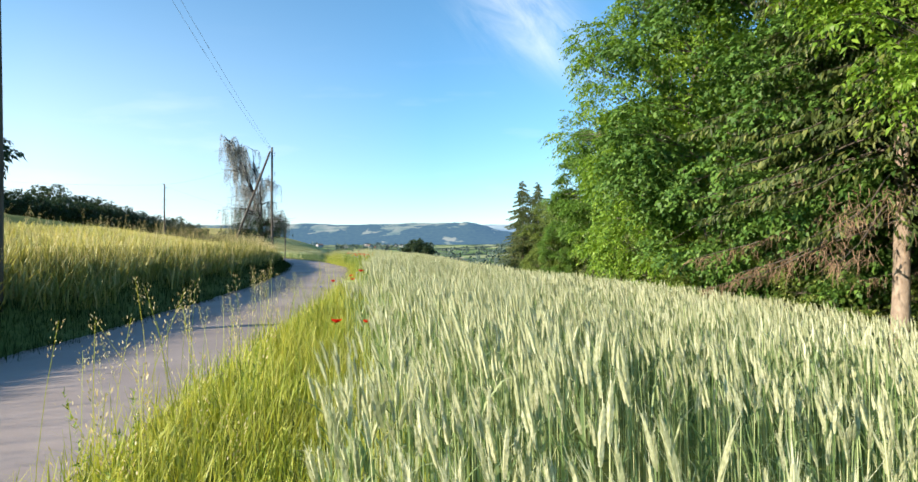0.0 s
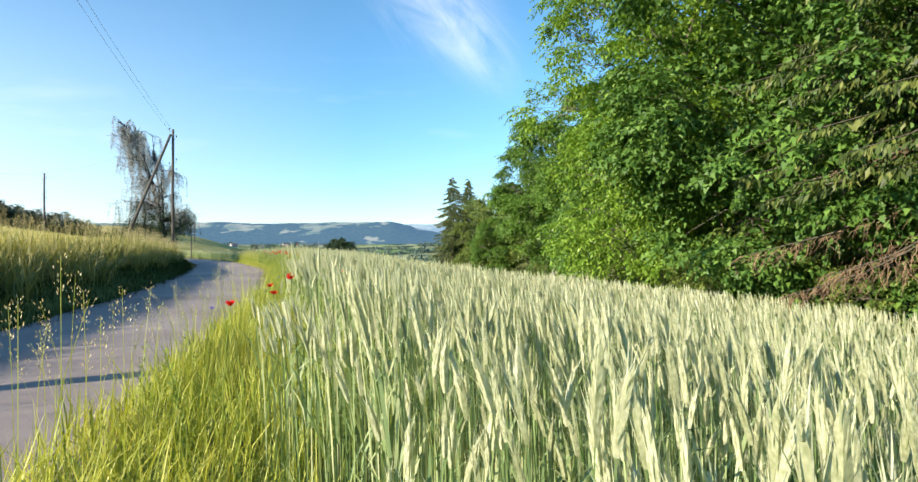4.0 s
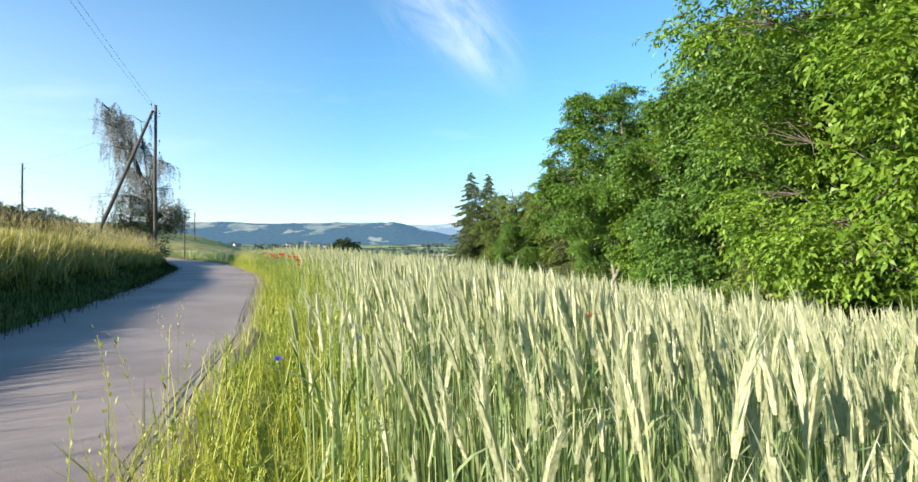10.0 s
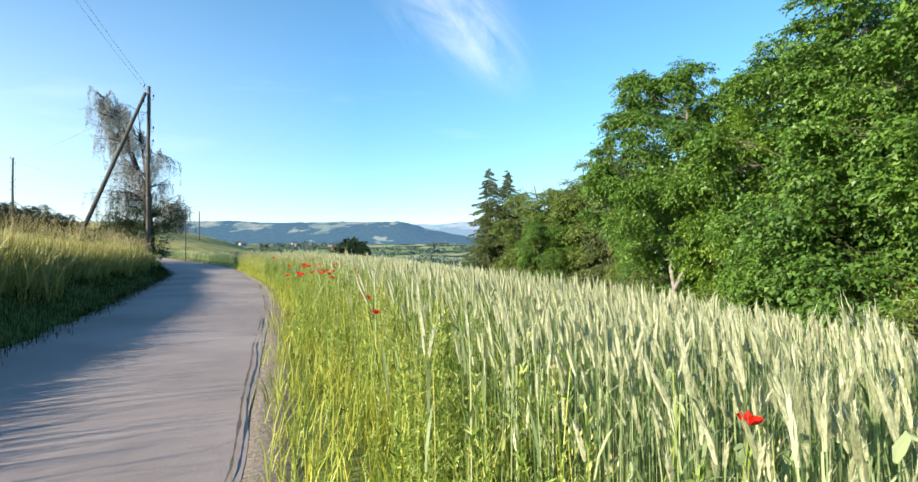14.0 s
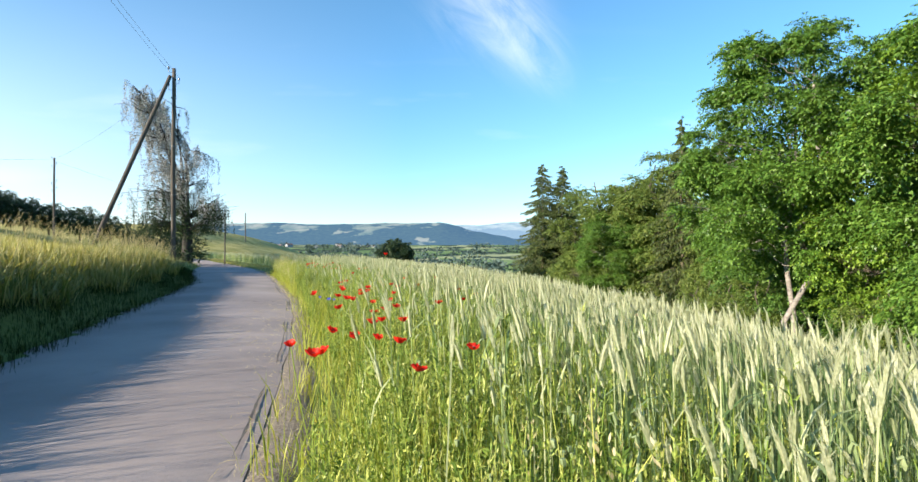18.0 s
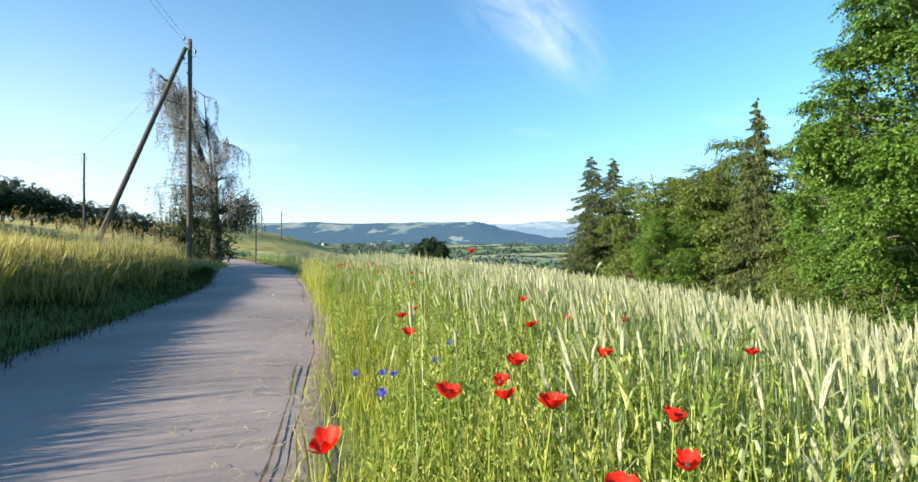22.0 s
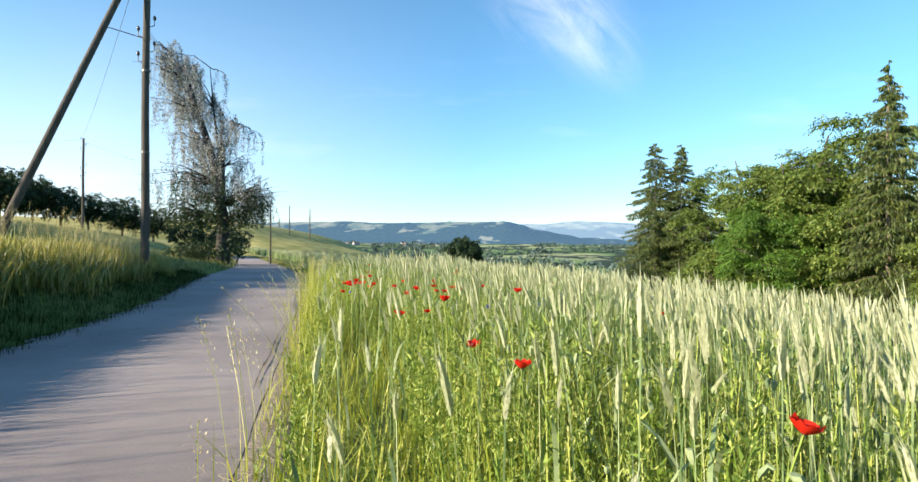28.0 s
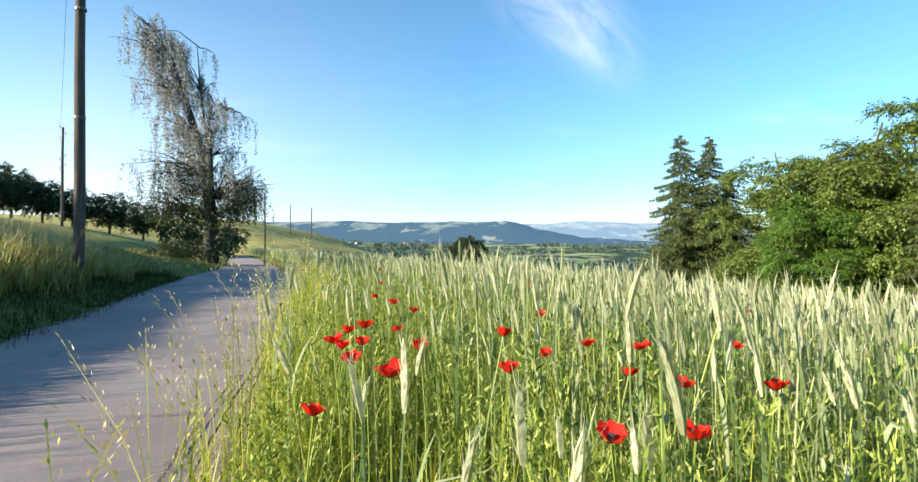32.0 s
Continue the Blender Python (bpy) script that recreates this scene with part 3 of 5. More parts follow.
def hills_a(x, y):
    d = y - 2050
    crest = np.interp(x, (-3200, -1700, -1000, -760, -560, -300, -130, -60, 15, 75, 150, 330, 900), (70, 88, 94, 98, 92, 97, 99, 99, 101, 86, 64, 30, 0)) + 3.5 * smooth_noise(x, y * 0, 150, 21)
    rise = np.clip(d / 560, 0, 1)
    wood = np.clip(smooth_noise(x, y * 0.5, 260, 31) * 4, 0, 1)
    bumps = 3.6 * smooth_noise(x, y, 40, 22) + 2.4 * smooth_noise(x, y, 19, 23)
    return -4 + (crest + 4) * (3 * rise**2 - 2 * rise**3) * np.where(d > 700, 0.8, 1) + bumps * wood * rise


def hills_b(x, y):
    d = y - 3000
    crest = np.interp(x, (-3000, 0, 250, 480, 700, 2500), (90, 120, 128, 150, 140, 120)) + 6 * smooth_noise(x, y * 0, 300, 41)
    rise = np.clip(d / 700, 0, 1)
    return -4 + (crest + 4) * (3 * rise**2 - 2 * rise**3) + 2.5 * smooth_noise(x, y, 30, 42) * rise


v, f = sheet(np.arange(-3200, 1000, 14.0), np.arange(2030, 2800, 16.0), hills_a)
tagged(new("backdrop", mesh_np("backdrop", v, f, [HILL_NEAR], smooth=True)), "wooded hills with pale fields across the valley, haze painted in", "hills", kind="structure")
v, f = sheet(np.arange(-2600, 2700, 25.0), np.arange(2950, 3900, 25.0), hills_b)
tagged(new("backdrop", mesh_np("backdrop", v, f, [HILL_FAR], smooth=True)), "farthest hills beyond the valley, pale blue haze painted in", "hills", kind="structure")


# ---- poles ----
def insulator():
    sh = Shape()
    prof = ((0, 0.012), (0.03, 0.03), (0.05, 0.045), (0.065, 0.028), (0.085, 0.045), (0.10, 0.03), (0.13, 0.02))
    sh.add(*tube([(0, 0, z) for z, _ in prof], [r for _, r in prof], 8))
    return sh


def pole(x, y, height, radius, label, lean=(0, 0), fittings=True, sides=12):
    base = land_at(x, y)
    root = new("utility_pole")
    root.location = (x, y, base)
    tagged(root, label, "utility pole", "poles along the lane")
    zs = np.linspace(-0.4, height, 9)
    path = np.stack([lean[0] * zs + 0.015 * np.sin(zs), lean[1] * zs, zs], 1)
    sh = Shape().add(*tube(path, np.interp(zs, (-0.4, height), (radius, radius * 0.68)), sides))
    part("shaft", sh.mesh("shaft", [POLEWOOD], True), root)
    if fittings:
        for k, (dz, side) in enumerate(((0.05, -1), (0.55, 1), (0.8, -1), (2.1, 1), (2.35, -1), (2.75, 1), (3.0, -1))[: 7 if height > 7 else 3]):
            z = height - dz
            px, py = lean[0] * z, lean[1] * z
            arm = [(px, py, z - 0.1), (px + side * 0.12, py, z - 0.13), (px + side * 0.22, py, z - 0.1), (px + side * 0.22, py, z + 0.02)]
            br = part("bracket", Shape().add(*tube(arm, [0.011] * 4, 5)).mesh("bracket", [WIRE], True), root, "bent iron hook")
            ins = insulator()
            for vv in ins.v:
                vv += np.array(arm[-1])
            part("insulator", ins.mesh("insulator", [PORC], True), br, "dark porcelain insulator")
    return root


MAIN = (-15.13, 44.27)
main_pole = pole(*MAIN, 8.75 - land_at(*MAIN), 0.108, "tall weathered wooden utility pole braced by a slanting strut")


def brace():
    foot = Vector((-17.45, 42.3, 0))
    foot.z = land_at(foot.x, foot.y)
    head = Vector((MAIN[0] - 0.1, MAIN[1] - 0.1, 8.4))
    o = Vector(main_pole.location)
    pts = [foot - o + (head - foot) * t for t in np.linspace(-0.04, 1, 9)]
    part("strut", Shape().add(*tube([tuple(p) for p in pts], np.linspace(0.1, 0.075, 9), 12)).mesh("strut", [POLEWOOD], True), main_pole, "slanting round timber strut")
    mid = foot.lerp(head, 0.73) - o
    part("tie_rod", Shape().add(*tube([tuple(mid), (0, 0, mid.z - 0.12)], [0.012, 0.012], 5)).mesh("tie_rod", [WIRE]), main_pole, "thin iron tie rod")
    for k in range(3):
        z = 3.2 + 2.1 * k
        part("band", Shape().add(*tube([(0, 0, z), (0, 0, z + 0.05)], [0.104, 0.104], 12)).mesh("band", [WIRE]), main_pole)


brace()
near_pole = pole(-6.03, 8.48, 8.4, 0.115, "weathered wooden utility pole on the grassy bank")
far_pole = pole(-38.55, 71.23, 8.93 - land_at(-38.55, 71.23), 0.11, "weathered wooden utility pole in the meadow beside orchard trees")
pole(-21.9, 67.6, 4.4, 0.065, "slim wooden pole beside the lane behind the birch", fittings=False)
hill_pole = pole(-56.2, 171, 7.8, 0.16, "distant wooden utility pole on the grassy rise")
pole(-56.5, 158, 7.0, 0.13, "distant slim wooden utility pole on the grassy rise")


def wire(a, b, sag, radius=0.006):
    t = np.linspace(0, 1, 15)
    p = np.outer(1 - t, a) + np.outer(t, b)
    p[:, 2] -= sag * 4 * t * (1 - t)
    ob = new("overhead_wire", Shape().add(*tube(p, [radius] * 15, 4)).mesh("overhead_wire", [WIRE]))
    tagged(ob, "thin dark overhead wire strung between wooden poles", "wire", "wires between the poles")


zn = land_at(-6.03, 8.48) + 8.4
for dx, dz in ((-0.22, 0.02), (0.22, -0.28)):
    wire((-6.03 + dx, 8.48, zn - 0.1 + dz), (MAIN[0] + dx, MAIN[1], 8.65 + dz), 0.35)
    wire((-6.03 + dx, 8.48, zn - 0.1 + dz), (1.5 + dx, -28, zn + 0.4 + dz), 0.35)
wire((-15.35, 44.27, 8.1), (-38.75, 71.23, 8.8), 0.4)
wire((-38.75, 71.23, 8.8), (-70, 78, 10.5), 0.3)
wire((-38.35, 71.23, 8.6), (-56.2, 171, 10.2), 1.2)

# ---- trees ----
LEAF = np.array([(0, 0, 0), (-0.32, 0.42, 0.10), (0.32, 0.42, 0.10), (0, 1.0, -0.05)], float)
LEAF_F = np.array([(0, 2, 1), (1, 2, 3)])
BLADE = np.array([(-0.26, 0.1, 0.05), (0.34, 0.34, 0.08), (0, 1.0, -0.05)], float)
BLADE_F = np.array([(0, 1, 2)])


def leaves(rng, at, out, size, droop=0.25, flat=0.5, elong=1.0, simple=False):
    """Leaves at many places, each facing its own way: mostly outward and up."""
    n = len(at)
    d = out + rng.normal(0, 0.55, (n, 3))
    d[:, 2] -= droop
    d /= np.linalg.norm(d, axis=1, keepdims=True) + 1e-9
    up = rng.normal(0, flat, (n, 3)) + np.array([0, 0, 1.0])
    a = np.cross(d, up)
    a /= np.linalg.norm(a, axis=1, keepdims=True) + 1e-9
    c = np.cross(a, d)
    sz = size * rng.uniform(0.6, 1.25, n)
    form, tri = (BLADE, BLADE_F) if simple else (LEAF, LEAF_F)
    p = form[None] * sz[:, None, None]
    v = at[:, None] + p[..., 0:1] * a[:, None] / elong + p[..., 1:2] * d[:, None] + p[..., 2:3] * c[:, None]
    f = tri[None] + (np.arange(n) * len(form))[:, None, None]
    return v.reshape(-1, 3), f.reshape(-1, 3)


def sprays(rng, base, way, length, leaf, elong, simple=False):
    """Twigs with paired leaflets down both sides and one at the tip, drooping outward."""
    t = len(base)
    way = way / (np.linalg.norm(way, axis=1, keepdims=True) + 1e-9)
    side = np.cross(way, np.array([0, 0, 1.0]) + rng.normal(0, 0.3, (t, 3)))
    side /= np.linalg.norm(side, axis=1, keepdims=True) + 1e-9
    at, out = [], []
    ln = length * rng.uniform(0.7, 1.3, t)[:, None]
    for k in range(11):
        s = (0.2, 0.2, 0.38, 0.38, 0.56, 0.56, 0.74, 0.74, 0.9, 0.9, 1.0)[k]
        sg = 0.0 if k == 10 else (1.0 if k % 2 else -1.0)
        at.append(base + way * ln * s - np.array([0, 0, 0.42]) * ln * s * s)
        out.append(way * 0.55 + side * sg * 0.95 - np.array([0, 0, 0.2 + 0.5 * s]))
    at, out = np.concatenate(at), np.concatenate(out)
    out /= np.linalg.norm(out, axis=1, keepdims=True)
    return leaves(rng, at, out * 2.2, leaf, 0.1, 0.45, elong, simple)


def crooked(rng, a, b, k=6, wob=0.08):
    a, b = np.asarray(a, float), np.asarray(b, float)
    t = np.linspace(0, 1, k)[:, None]
    p = a + (b - a) * t
    ln = np.linalg.norm(b - a)
    p[1:-1] += rng.normal(0, wob * ln / k, (k - 2, 3))
    p[:, 2] += 0.06 * ln * np.sin(np.pi * t[:, 0])
    return p


def broadleaf(name, seed, height, spread, leaf, clusters, per, low, leafmat, bark, label, category="tree", stems=1, trunk=0.16, shape=0.45, tuft=0.75, elong=1.3, gap=0.0, core=9.0, simple=True):
    """A leafy tree: stems, limbs to every clump of foliage, and clumps of leaves over an uneven crown."""
    rng = np.random.default_rng(seed)
    root = tagged(new(name), label, category)
    wood = Shape()
    lobes = rng.normal(0, 1, (9, 3))
    lobes /= np.linalg.norm(lobes, axis=1, keepdims=True)
    amp = rng.uniform(-0.16, 0.14, 9)
    tops = []
    for s in range(stems):
        a = rng.uniform(0, 6.28)
        off = np.array([np.cos(a), np.sin(a), 0]) * (0.0 if stems == 1 else 0.45)
        top = np.array([off[0] * 2.6, off[1] * 2.6, height * rng.uniform(0.82, 0.95)])
        p = crooked(rng, off * 0.5 + (0, 0, -0.3), top, 9, 0.22)
        wood.add(*tube(p, np.interp(np.linspace(0, 1, 9), (0, 0.06, 1), (trunk * 1.35, trunk, 0.03)), 8))
        tops.append(p)
    lv, lf, nv = [], [], 0
    mid = low + (height - low) * shape
    boughs = max(clusters // 5, 8)
    for k in range(boughs):
        # an even spread of boughs round the crown, each a shelf of leafy sprays with shade beneath
        cz = 1 - 2 * (k + 0.5) / boughs + rng.normal(0, 0.06)
        ang = 2.39996 * k + rng.normal(0, 0.3)
        cr = np.sqrt(max(1 - cz * cz, 0.02))
        d = np.array([cr * np.cos(ang), cr * np.sin(ang), np.clip(cz, -1, 1)])
        big = tuft * rng.uniform(1.0, 1.7)
        r = np.clip(rng.uniform(0.72, 0.97) * (1 + (amp * np.clip(lobes @ d, 0, 1) ** 3).sum()), 0.8, 1.0)
        hh = (height - mid) if d[2] > 0 else (mid - low)
        c = np.array([d[0] * spread * r, d[1] * spread * r, mid + d[2] * (hh - 0.5 * big) * r])
        if gap and rng.random() < gap and d[2] < -0.2:
            continue
        p = tops[k % stems]
        h0 = np.clip(c[2] - 0.4 * np.hypot(c[0], c[1]) - 0.3, rng.uniform(0.08, 0.34) * height, 0.9 * height)
        j = np.array([np.interp(h0, p[:, 2], p[:, i]) for i in range(3)])
        br = crooked(rng, j, c, 6, 0.25)
        wood.add(*tube(br, np.linspace(trunk * 0.16, 0.008, 6), 5, False))
        for _ in range(8):
            e = rng.normal(0, 1, 3)
            e = e / np.linalg.norm(e) + 0.7 * d + np.array([0, 0, 0.15])
            e /= np.linalg.norm(e)
            at = c + e * big * rng.uniform(0.5, 1.0) * np.array([1, 1, 0.68])
            wood.add(*tube(crooked(rng, br[4], at, 4, 0.3), (0.012, 0.009, 0.006, 0.003), 3, False))
            twigs = max(int(per / 11 * rng.uniform(0.7, 1.3)), 3)
            q = rng.normal(0, 1, (twigs, 3)) * np.array([1, 1, 0.35])
            q /= np.linalg.norm(q, axis=1, keepdims=True)
            w = q + 0.55 * e
            vv, ff = sprays(rng, at + q * tuft * 0.28 * rng.uniform(0, 1, (twigs, 1)), w, tuft * 0.62, leaf, elong, simple)
            lv.append(vv)
            lf.append(ff + nv)
            nv += len(vv)
    # the shaded inside of the crown
    inner = min(max(leaf * 1.25, 0.15), 0.5)
    n = int(core * spread * spread * height * 2.6 * min((0.24 / inner) ** 2, 2.0))
    q = rng.normal(0, 1, (n, 3))
    q *= (rng.uniform(0.1, 0.6, n) ** 0.6 / np.linalg.norm(q, axis=1))[:, None] * 0.9
    hh = np.where(q[:, 2] > 0, height - mid, mid - low)
    at = np.stack([q[:, 0] * spread, q[:, 1] * spread, mid + q[:, 2] * hh], 1)
    vv, ff = leaves(rng, at, q, inner, 0.3, 0.8, 0.8, True)
    lv.append(vv)
    lf.append(ff + nv)
    part("trunk", wood.mesh("trunk", [bark], True), root)
    part("crown", mesh_np("crown", np.concatenate(lv), np.concatenate(lf), [leafmat]), root)
    return root


def spruce(seed, height, spread, label, low=0.4, tiers=46, dead=0.0, trunk=0.2, fine=1.0, big=1.0, taper=0.72):
    """A spruce: whorls of drooping boughs that carry hanging sprays of needles."""
    rng = np.random.default_rng(seed)
    root = tagged(new("spruce_tree"), label, "tree")
    wood, twig, boughs = Shape(), Shape(), Shape()
    zs = np.linspace(-0.3, height, 10)
    wood.add(*tube(np.stack([0.05 * np.sin(zs * 0.6), 0.05 * np.cos(zs * 0.5), zs], 1), np.interp(zs, (-0.3, 0.4, height), (trunk * 1.3, trunk, 0.015)), 10))
    av, af, nv = [], [], 0
    for k in range(tiers):
        t = (k + rng.random()) / tiers
        zt = low + (height - low) * t**0.9
        reach = spread * (1 - t) ** taper * rng.uniform(0.85, 1.1) + 0.3 * (1 - t) + 0.12
        for _ in range(int(8 + 4 * (1 - t))):
            a = rng.uniform(0, 6.28)
            z = zt + rng.normal(0, 0.3)
            L = reach * rng.uniform(0.65, 1.1)
            s = np.linspace(0, 1, 7)
            droop = (0.30 + 0.25 * (1 - t)) * L
            px = np.stack([np.cos(a) * L * s, np.sin(a) * L * s, z - droop * s**1.4 + 0.32 * droop * s**4], 1)
            bare = dead and z < low + 1.9 and rng.random() < dead
            boughs.add(*tube(px[::2], np.linspace(0.022 * (1 - t) + 0.006, 0.003, 4), 4, False))
            side = np.array([-np.sin(a), np.cos(a), 0])
            n = int((12 + 34 * L / 2.2) * fine)
            q = rng.uniform(0.05 if not bare else 0.3, 1.0, n) ** 0.85
            base = np.stack([np.interp(q, s, px[:, i]) for i in range(3)], 1)
            wide = 0.42 * L * (1.05 - q)
            base = base + side * (rng.uniform(-1, 1, n) * wide)[:, None]
            d = np.stack([np.cos(a) * 0.35 + rng.normal(0, 0.3, n), np.sin(a) * 0.35 + rng.normal(0, 0.3, n), rng.uniform(-1.3, -0.3, n)], 1)
            d /= np.linalg.norm(d, axis=1, keepdims=True)
            ln = big * rng.uniform(0.16, 0.42, n) * (0.7 + 0.5 * (1 - t))
            if bare:
                for bb, dd, l1 in zip(base[::2], d[::2], ln[::2]):
                    twig.add(*tube([bb, bb + dd * l1 * 0.6 + rng.normal(0, 0.04, 3), bb + dd * l1 * 1.5], [0.006, 0.004, 0.002], 3, False))
                continue
            ac = np.cross(d, rng.normal(0, 1, (n, 3)))
            ac /= np.linalg.norm(ac, axis=1, keepdims=True)
            w = (0.02 + 0.009 * big) * rng.uniform(0.7, 1.3, n)
            quad = np.stack([base, base + d * (ln * 0.45)[:, None] - ac * w[:, None], base + d * (ln * 0.45)[:, None] + ac * w[:, None], base + d * ln[:, None]], 1)
            av.append(quad.reshape(-1, 3))
            af.append((LEAF_F[None] + (np.arange(n) * 4)[:, None, None]).reshape(-1, 3) + nv)
            nv += 4 * n
    part("trunk", wood.mesh("trunk", [SPRUCEBARK], True), root)
    tagged(part("bough_wood", boughs.mesh("bough_wood", [BARK], True), root), kind="stuff")
    part("needles", mesh_np("needles", np.concatenate(av), np.concatenate(af), [NEEDLE]), root)
    if twig.v:
        tagged(part("dead_twigs", twig.mesh("dead_twigs", [DEAD]), root, "bare reddish-brown dead twigs"), kind="stuff")
    return root


def stand(ob, x, y, turn=0.0, scale=1.0, sink=0.1):
    ob.matrix_basis = Matrix.LocRotScale((x, y, land_at(x, y) - sink), Euler((0, 0, radians(turn))), (scale,) * 3)
    return ob


def another(ob, x, y, turn, scale, label="", sink=0.1):
    m = Matrix.LocRotScale((x, y, land_at(x, y) - sink), Euler((0, 0, radians(turn))), (scale / ob.scale[0],) * 3)
    c = copy_thing(ob, m)
    if label:
        tagged(c, label)
    return c


# the wood's edge
ash_near = stand(broadleaf("ash_tree", 106, 13.0, 3.5, 0.13, 290, 200, 0.2, ASH, BARK, "large ash with sunlit yellow-green leaves over the field", tuft=0.8, elong=1.6, core=14.0, shape=0.42, simple=False), 7.5, 19.4)
maple_near = stand(broadleaf("maple_tree", 107, 12.0, 3.7, 0.125, 270, 300, 0.0, MAPLE, BARK, "dense dark green maple at the edge of the wood", tuft=0.78, elong=0.9, core=12.0), 8.0, 15.0)
ash_a = stand(broadleaf("darkened_ash", 101, 14.0, 3.8, 0.14, 240, 330, 0.3, DIMASH, BARK, "tall leafy ash at the field's edge with darkened leaves", tuft=0.85, elong=1.0, core=10.0), 10.7, 26.0)
ash_b = stand(broadleaf("darkened_ash", 102, 14.0, 3.7, 0.13, 300, 420, 2.9, DIMASH, BIRCHBARK, "twin-stemmed ash with pale trunks and rounded crown of darkened leaves", stems=2, gap=0.5, trunk=0.115, tuft=0.82, elong=1.0, core=10.0), 10.4, 41.4, 140)
ash_c = stand(broadleaf("darkened_ash", 104, 13.9, 3.9, 0.14, 250, 330, 0.4, DIMASH, BARK, "tall ash with green crown of darkened leaves", tuft=0.85, elong=1.0, core=10.0), 12.0, 32.6)
maple_a = stand(broadleaf("maple_tree", 103, 12.5, 3.8, 0.18, 130, 230, 0.1, MAPLE, BARK, "dark green maple standing in the wood", tuft=1.1, elong=0.95), 11.4, 22.0)
olive = stand(broadleaf("willow_tree", 108, 9.8, 3.3, 0.125, 200, 260, 0.1, OLIVE, BARK, "olive-green willow thicket at the field's edge", stems=2, trunk=0.12, shape=0.42, tuft=0.75, elong=1.1, core=14.0), 16.6, 71.6, 20, 1.55)
shrub_a = stand(broadleaf("hazel_shrub", 105, 4.4, 2.3, 0.115, 100, 130, 0.0, OLIVE, BARK, "bushy hazel shrub at the wood's edge", "shrub", stems=3, trunk=0.06, shape=0.4, tuft=0.55), 8.0, 23.6)
spruce_a = stand(spruce(201, 15.0, 3.3, "old spruce with bare lower trunk and dead twigs", 2.5, 34, 0.6, 0.15, 3.4, 0.52), 7.97, 11.44)
spruce_b = stand(spruce(202, 17.0, 3.5, "tall spruce rising above the willows", 0.1, 48, 0, 0.2, 1.7, 1.15, 0.85), 15.85, 64.0, 40, 1.03)
another(spruce_b, 18.8, 62.0, 200, 0.9)
spruce_c = stand(spruce(203, 17.1, 4.3, "full dark green spruce with dense drooping boughs", 0.1, 46, 0, 0.2, 2.3, 1.05, 0.56), 8.3, 84.3)
another(spruce_c, 10.5, 83.6, 130, 1.0)
another(spruce_c, 12.8, 85.6, 250, 0.88)
another(spruce_a, 10.8, 9.4, 140, 1.05)
another(spruce_a, 9.4, 7.2, 250, 1.0)
stand(broadleaf("ash_tree", 109, 13.0, 3.3, 0.13, 150, 160, 2.2, ASH, BARK, "ash whose leafy limbs reach out over the field", tuft=0.75, elong=1.6, core=7.0, simple=False), 8.3, 8.7)
another(maple_a, 12.0, 16.5, 200, 1.05)
another(maple_a, 12.5, 12.0, 100, 1.05)
another(maple_a, 11.6, 28.6, 310, 1.02)
another(ash_near, 14.2, 37.4, 160, 1.18)
another(maple_a, 16.0, 28.0, 30, 1.1)
another(maple_a, 15.5, 20.5, 90, 1.15)
another(maple_a, 15.0, 34.5, 60, 1.1)
another(maple_a, 14.0, 46.0, 20, 0.85)
another(ash_b, 14.6, 50.5, 120, 0.84, "rounded leafy ash at the field's edge")
another(olive, 19.6, 58.5, 110, 1.38)
another(olive, 19.0, 53.0, 230, 1.62)
another(olive, 13.4, 74.0, 310, 1.62)
another(olive, 16.8, 77.0, 70, 1.69)
another(olive, 18.5, 70.5, 200, 1.88)
another(maple_a, 20.5, 68.0, 15, 0.9)
another(ash_b, 12.0, 70.0, 60, 0.78, "rounded young leafy tree before the willows")
for x, y, tt, sc in ((9.2, 27.0, 120, 0.8), (10.0, 30.4, 20, 0.85), (10.4, 36.5, 220, 0.75), (10.9, 45.5, 140, 0.85), (12.4, 52.5, 200, 0.9), (7.2, 16.0, 60, 0.7), (8.4, 13.2, 300, 0.6)):
    another(shrub_a, x, y, tt, sc)


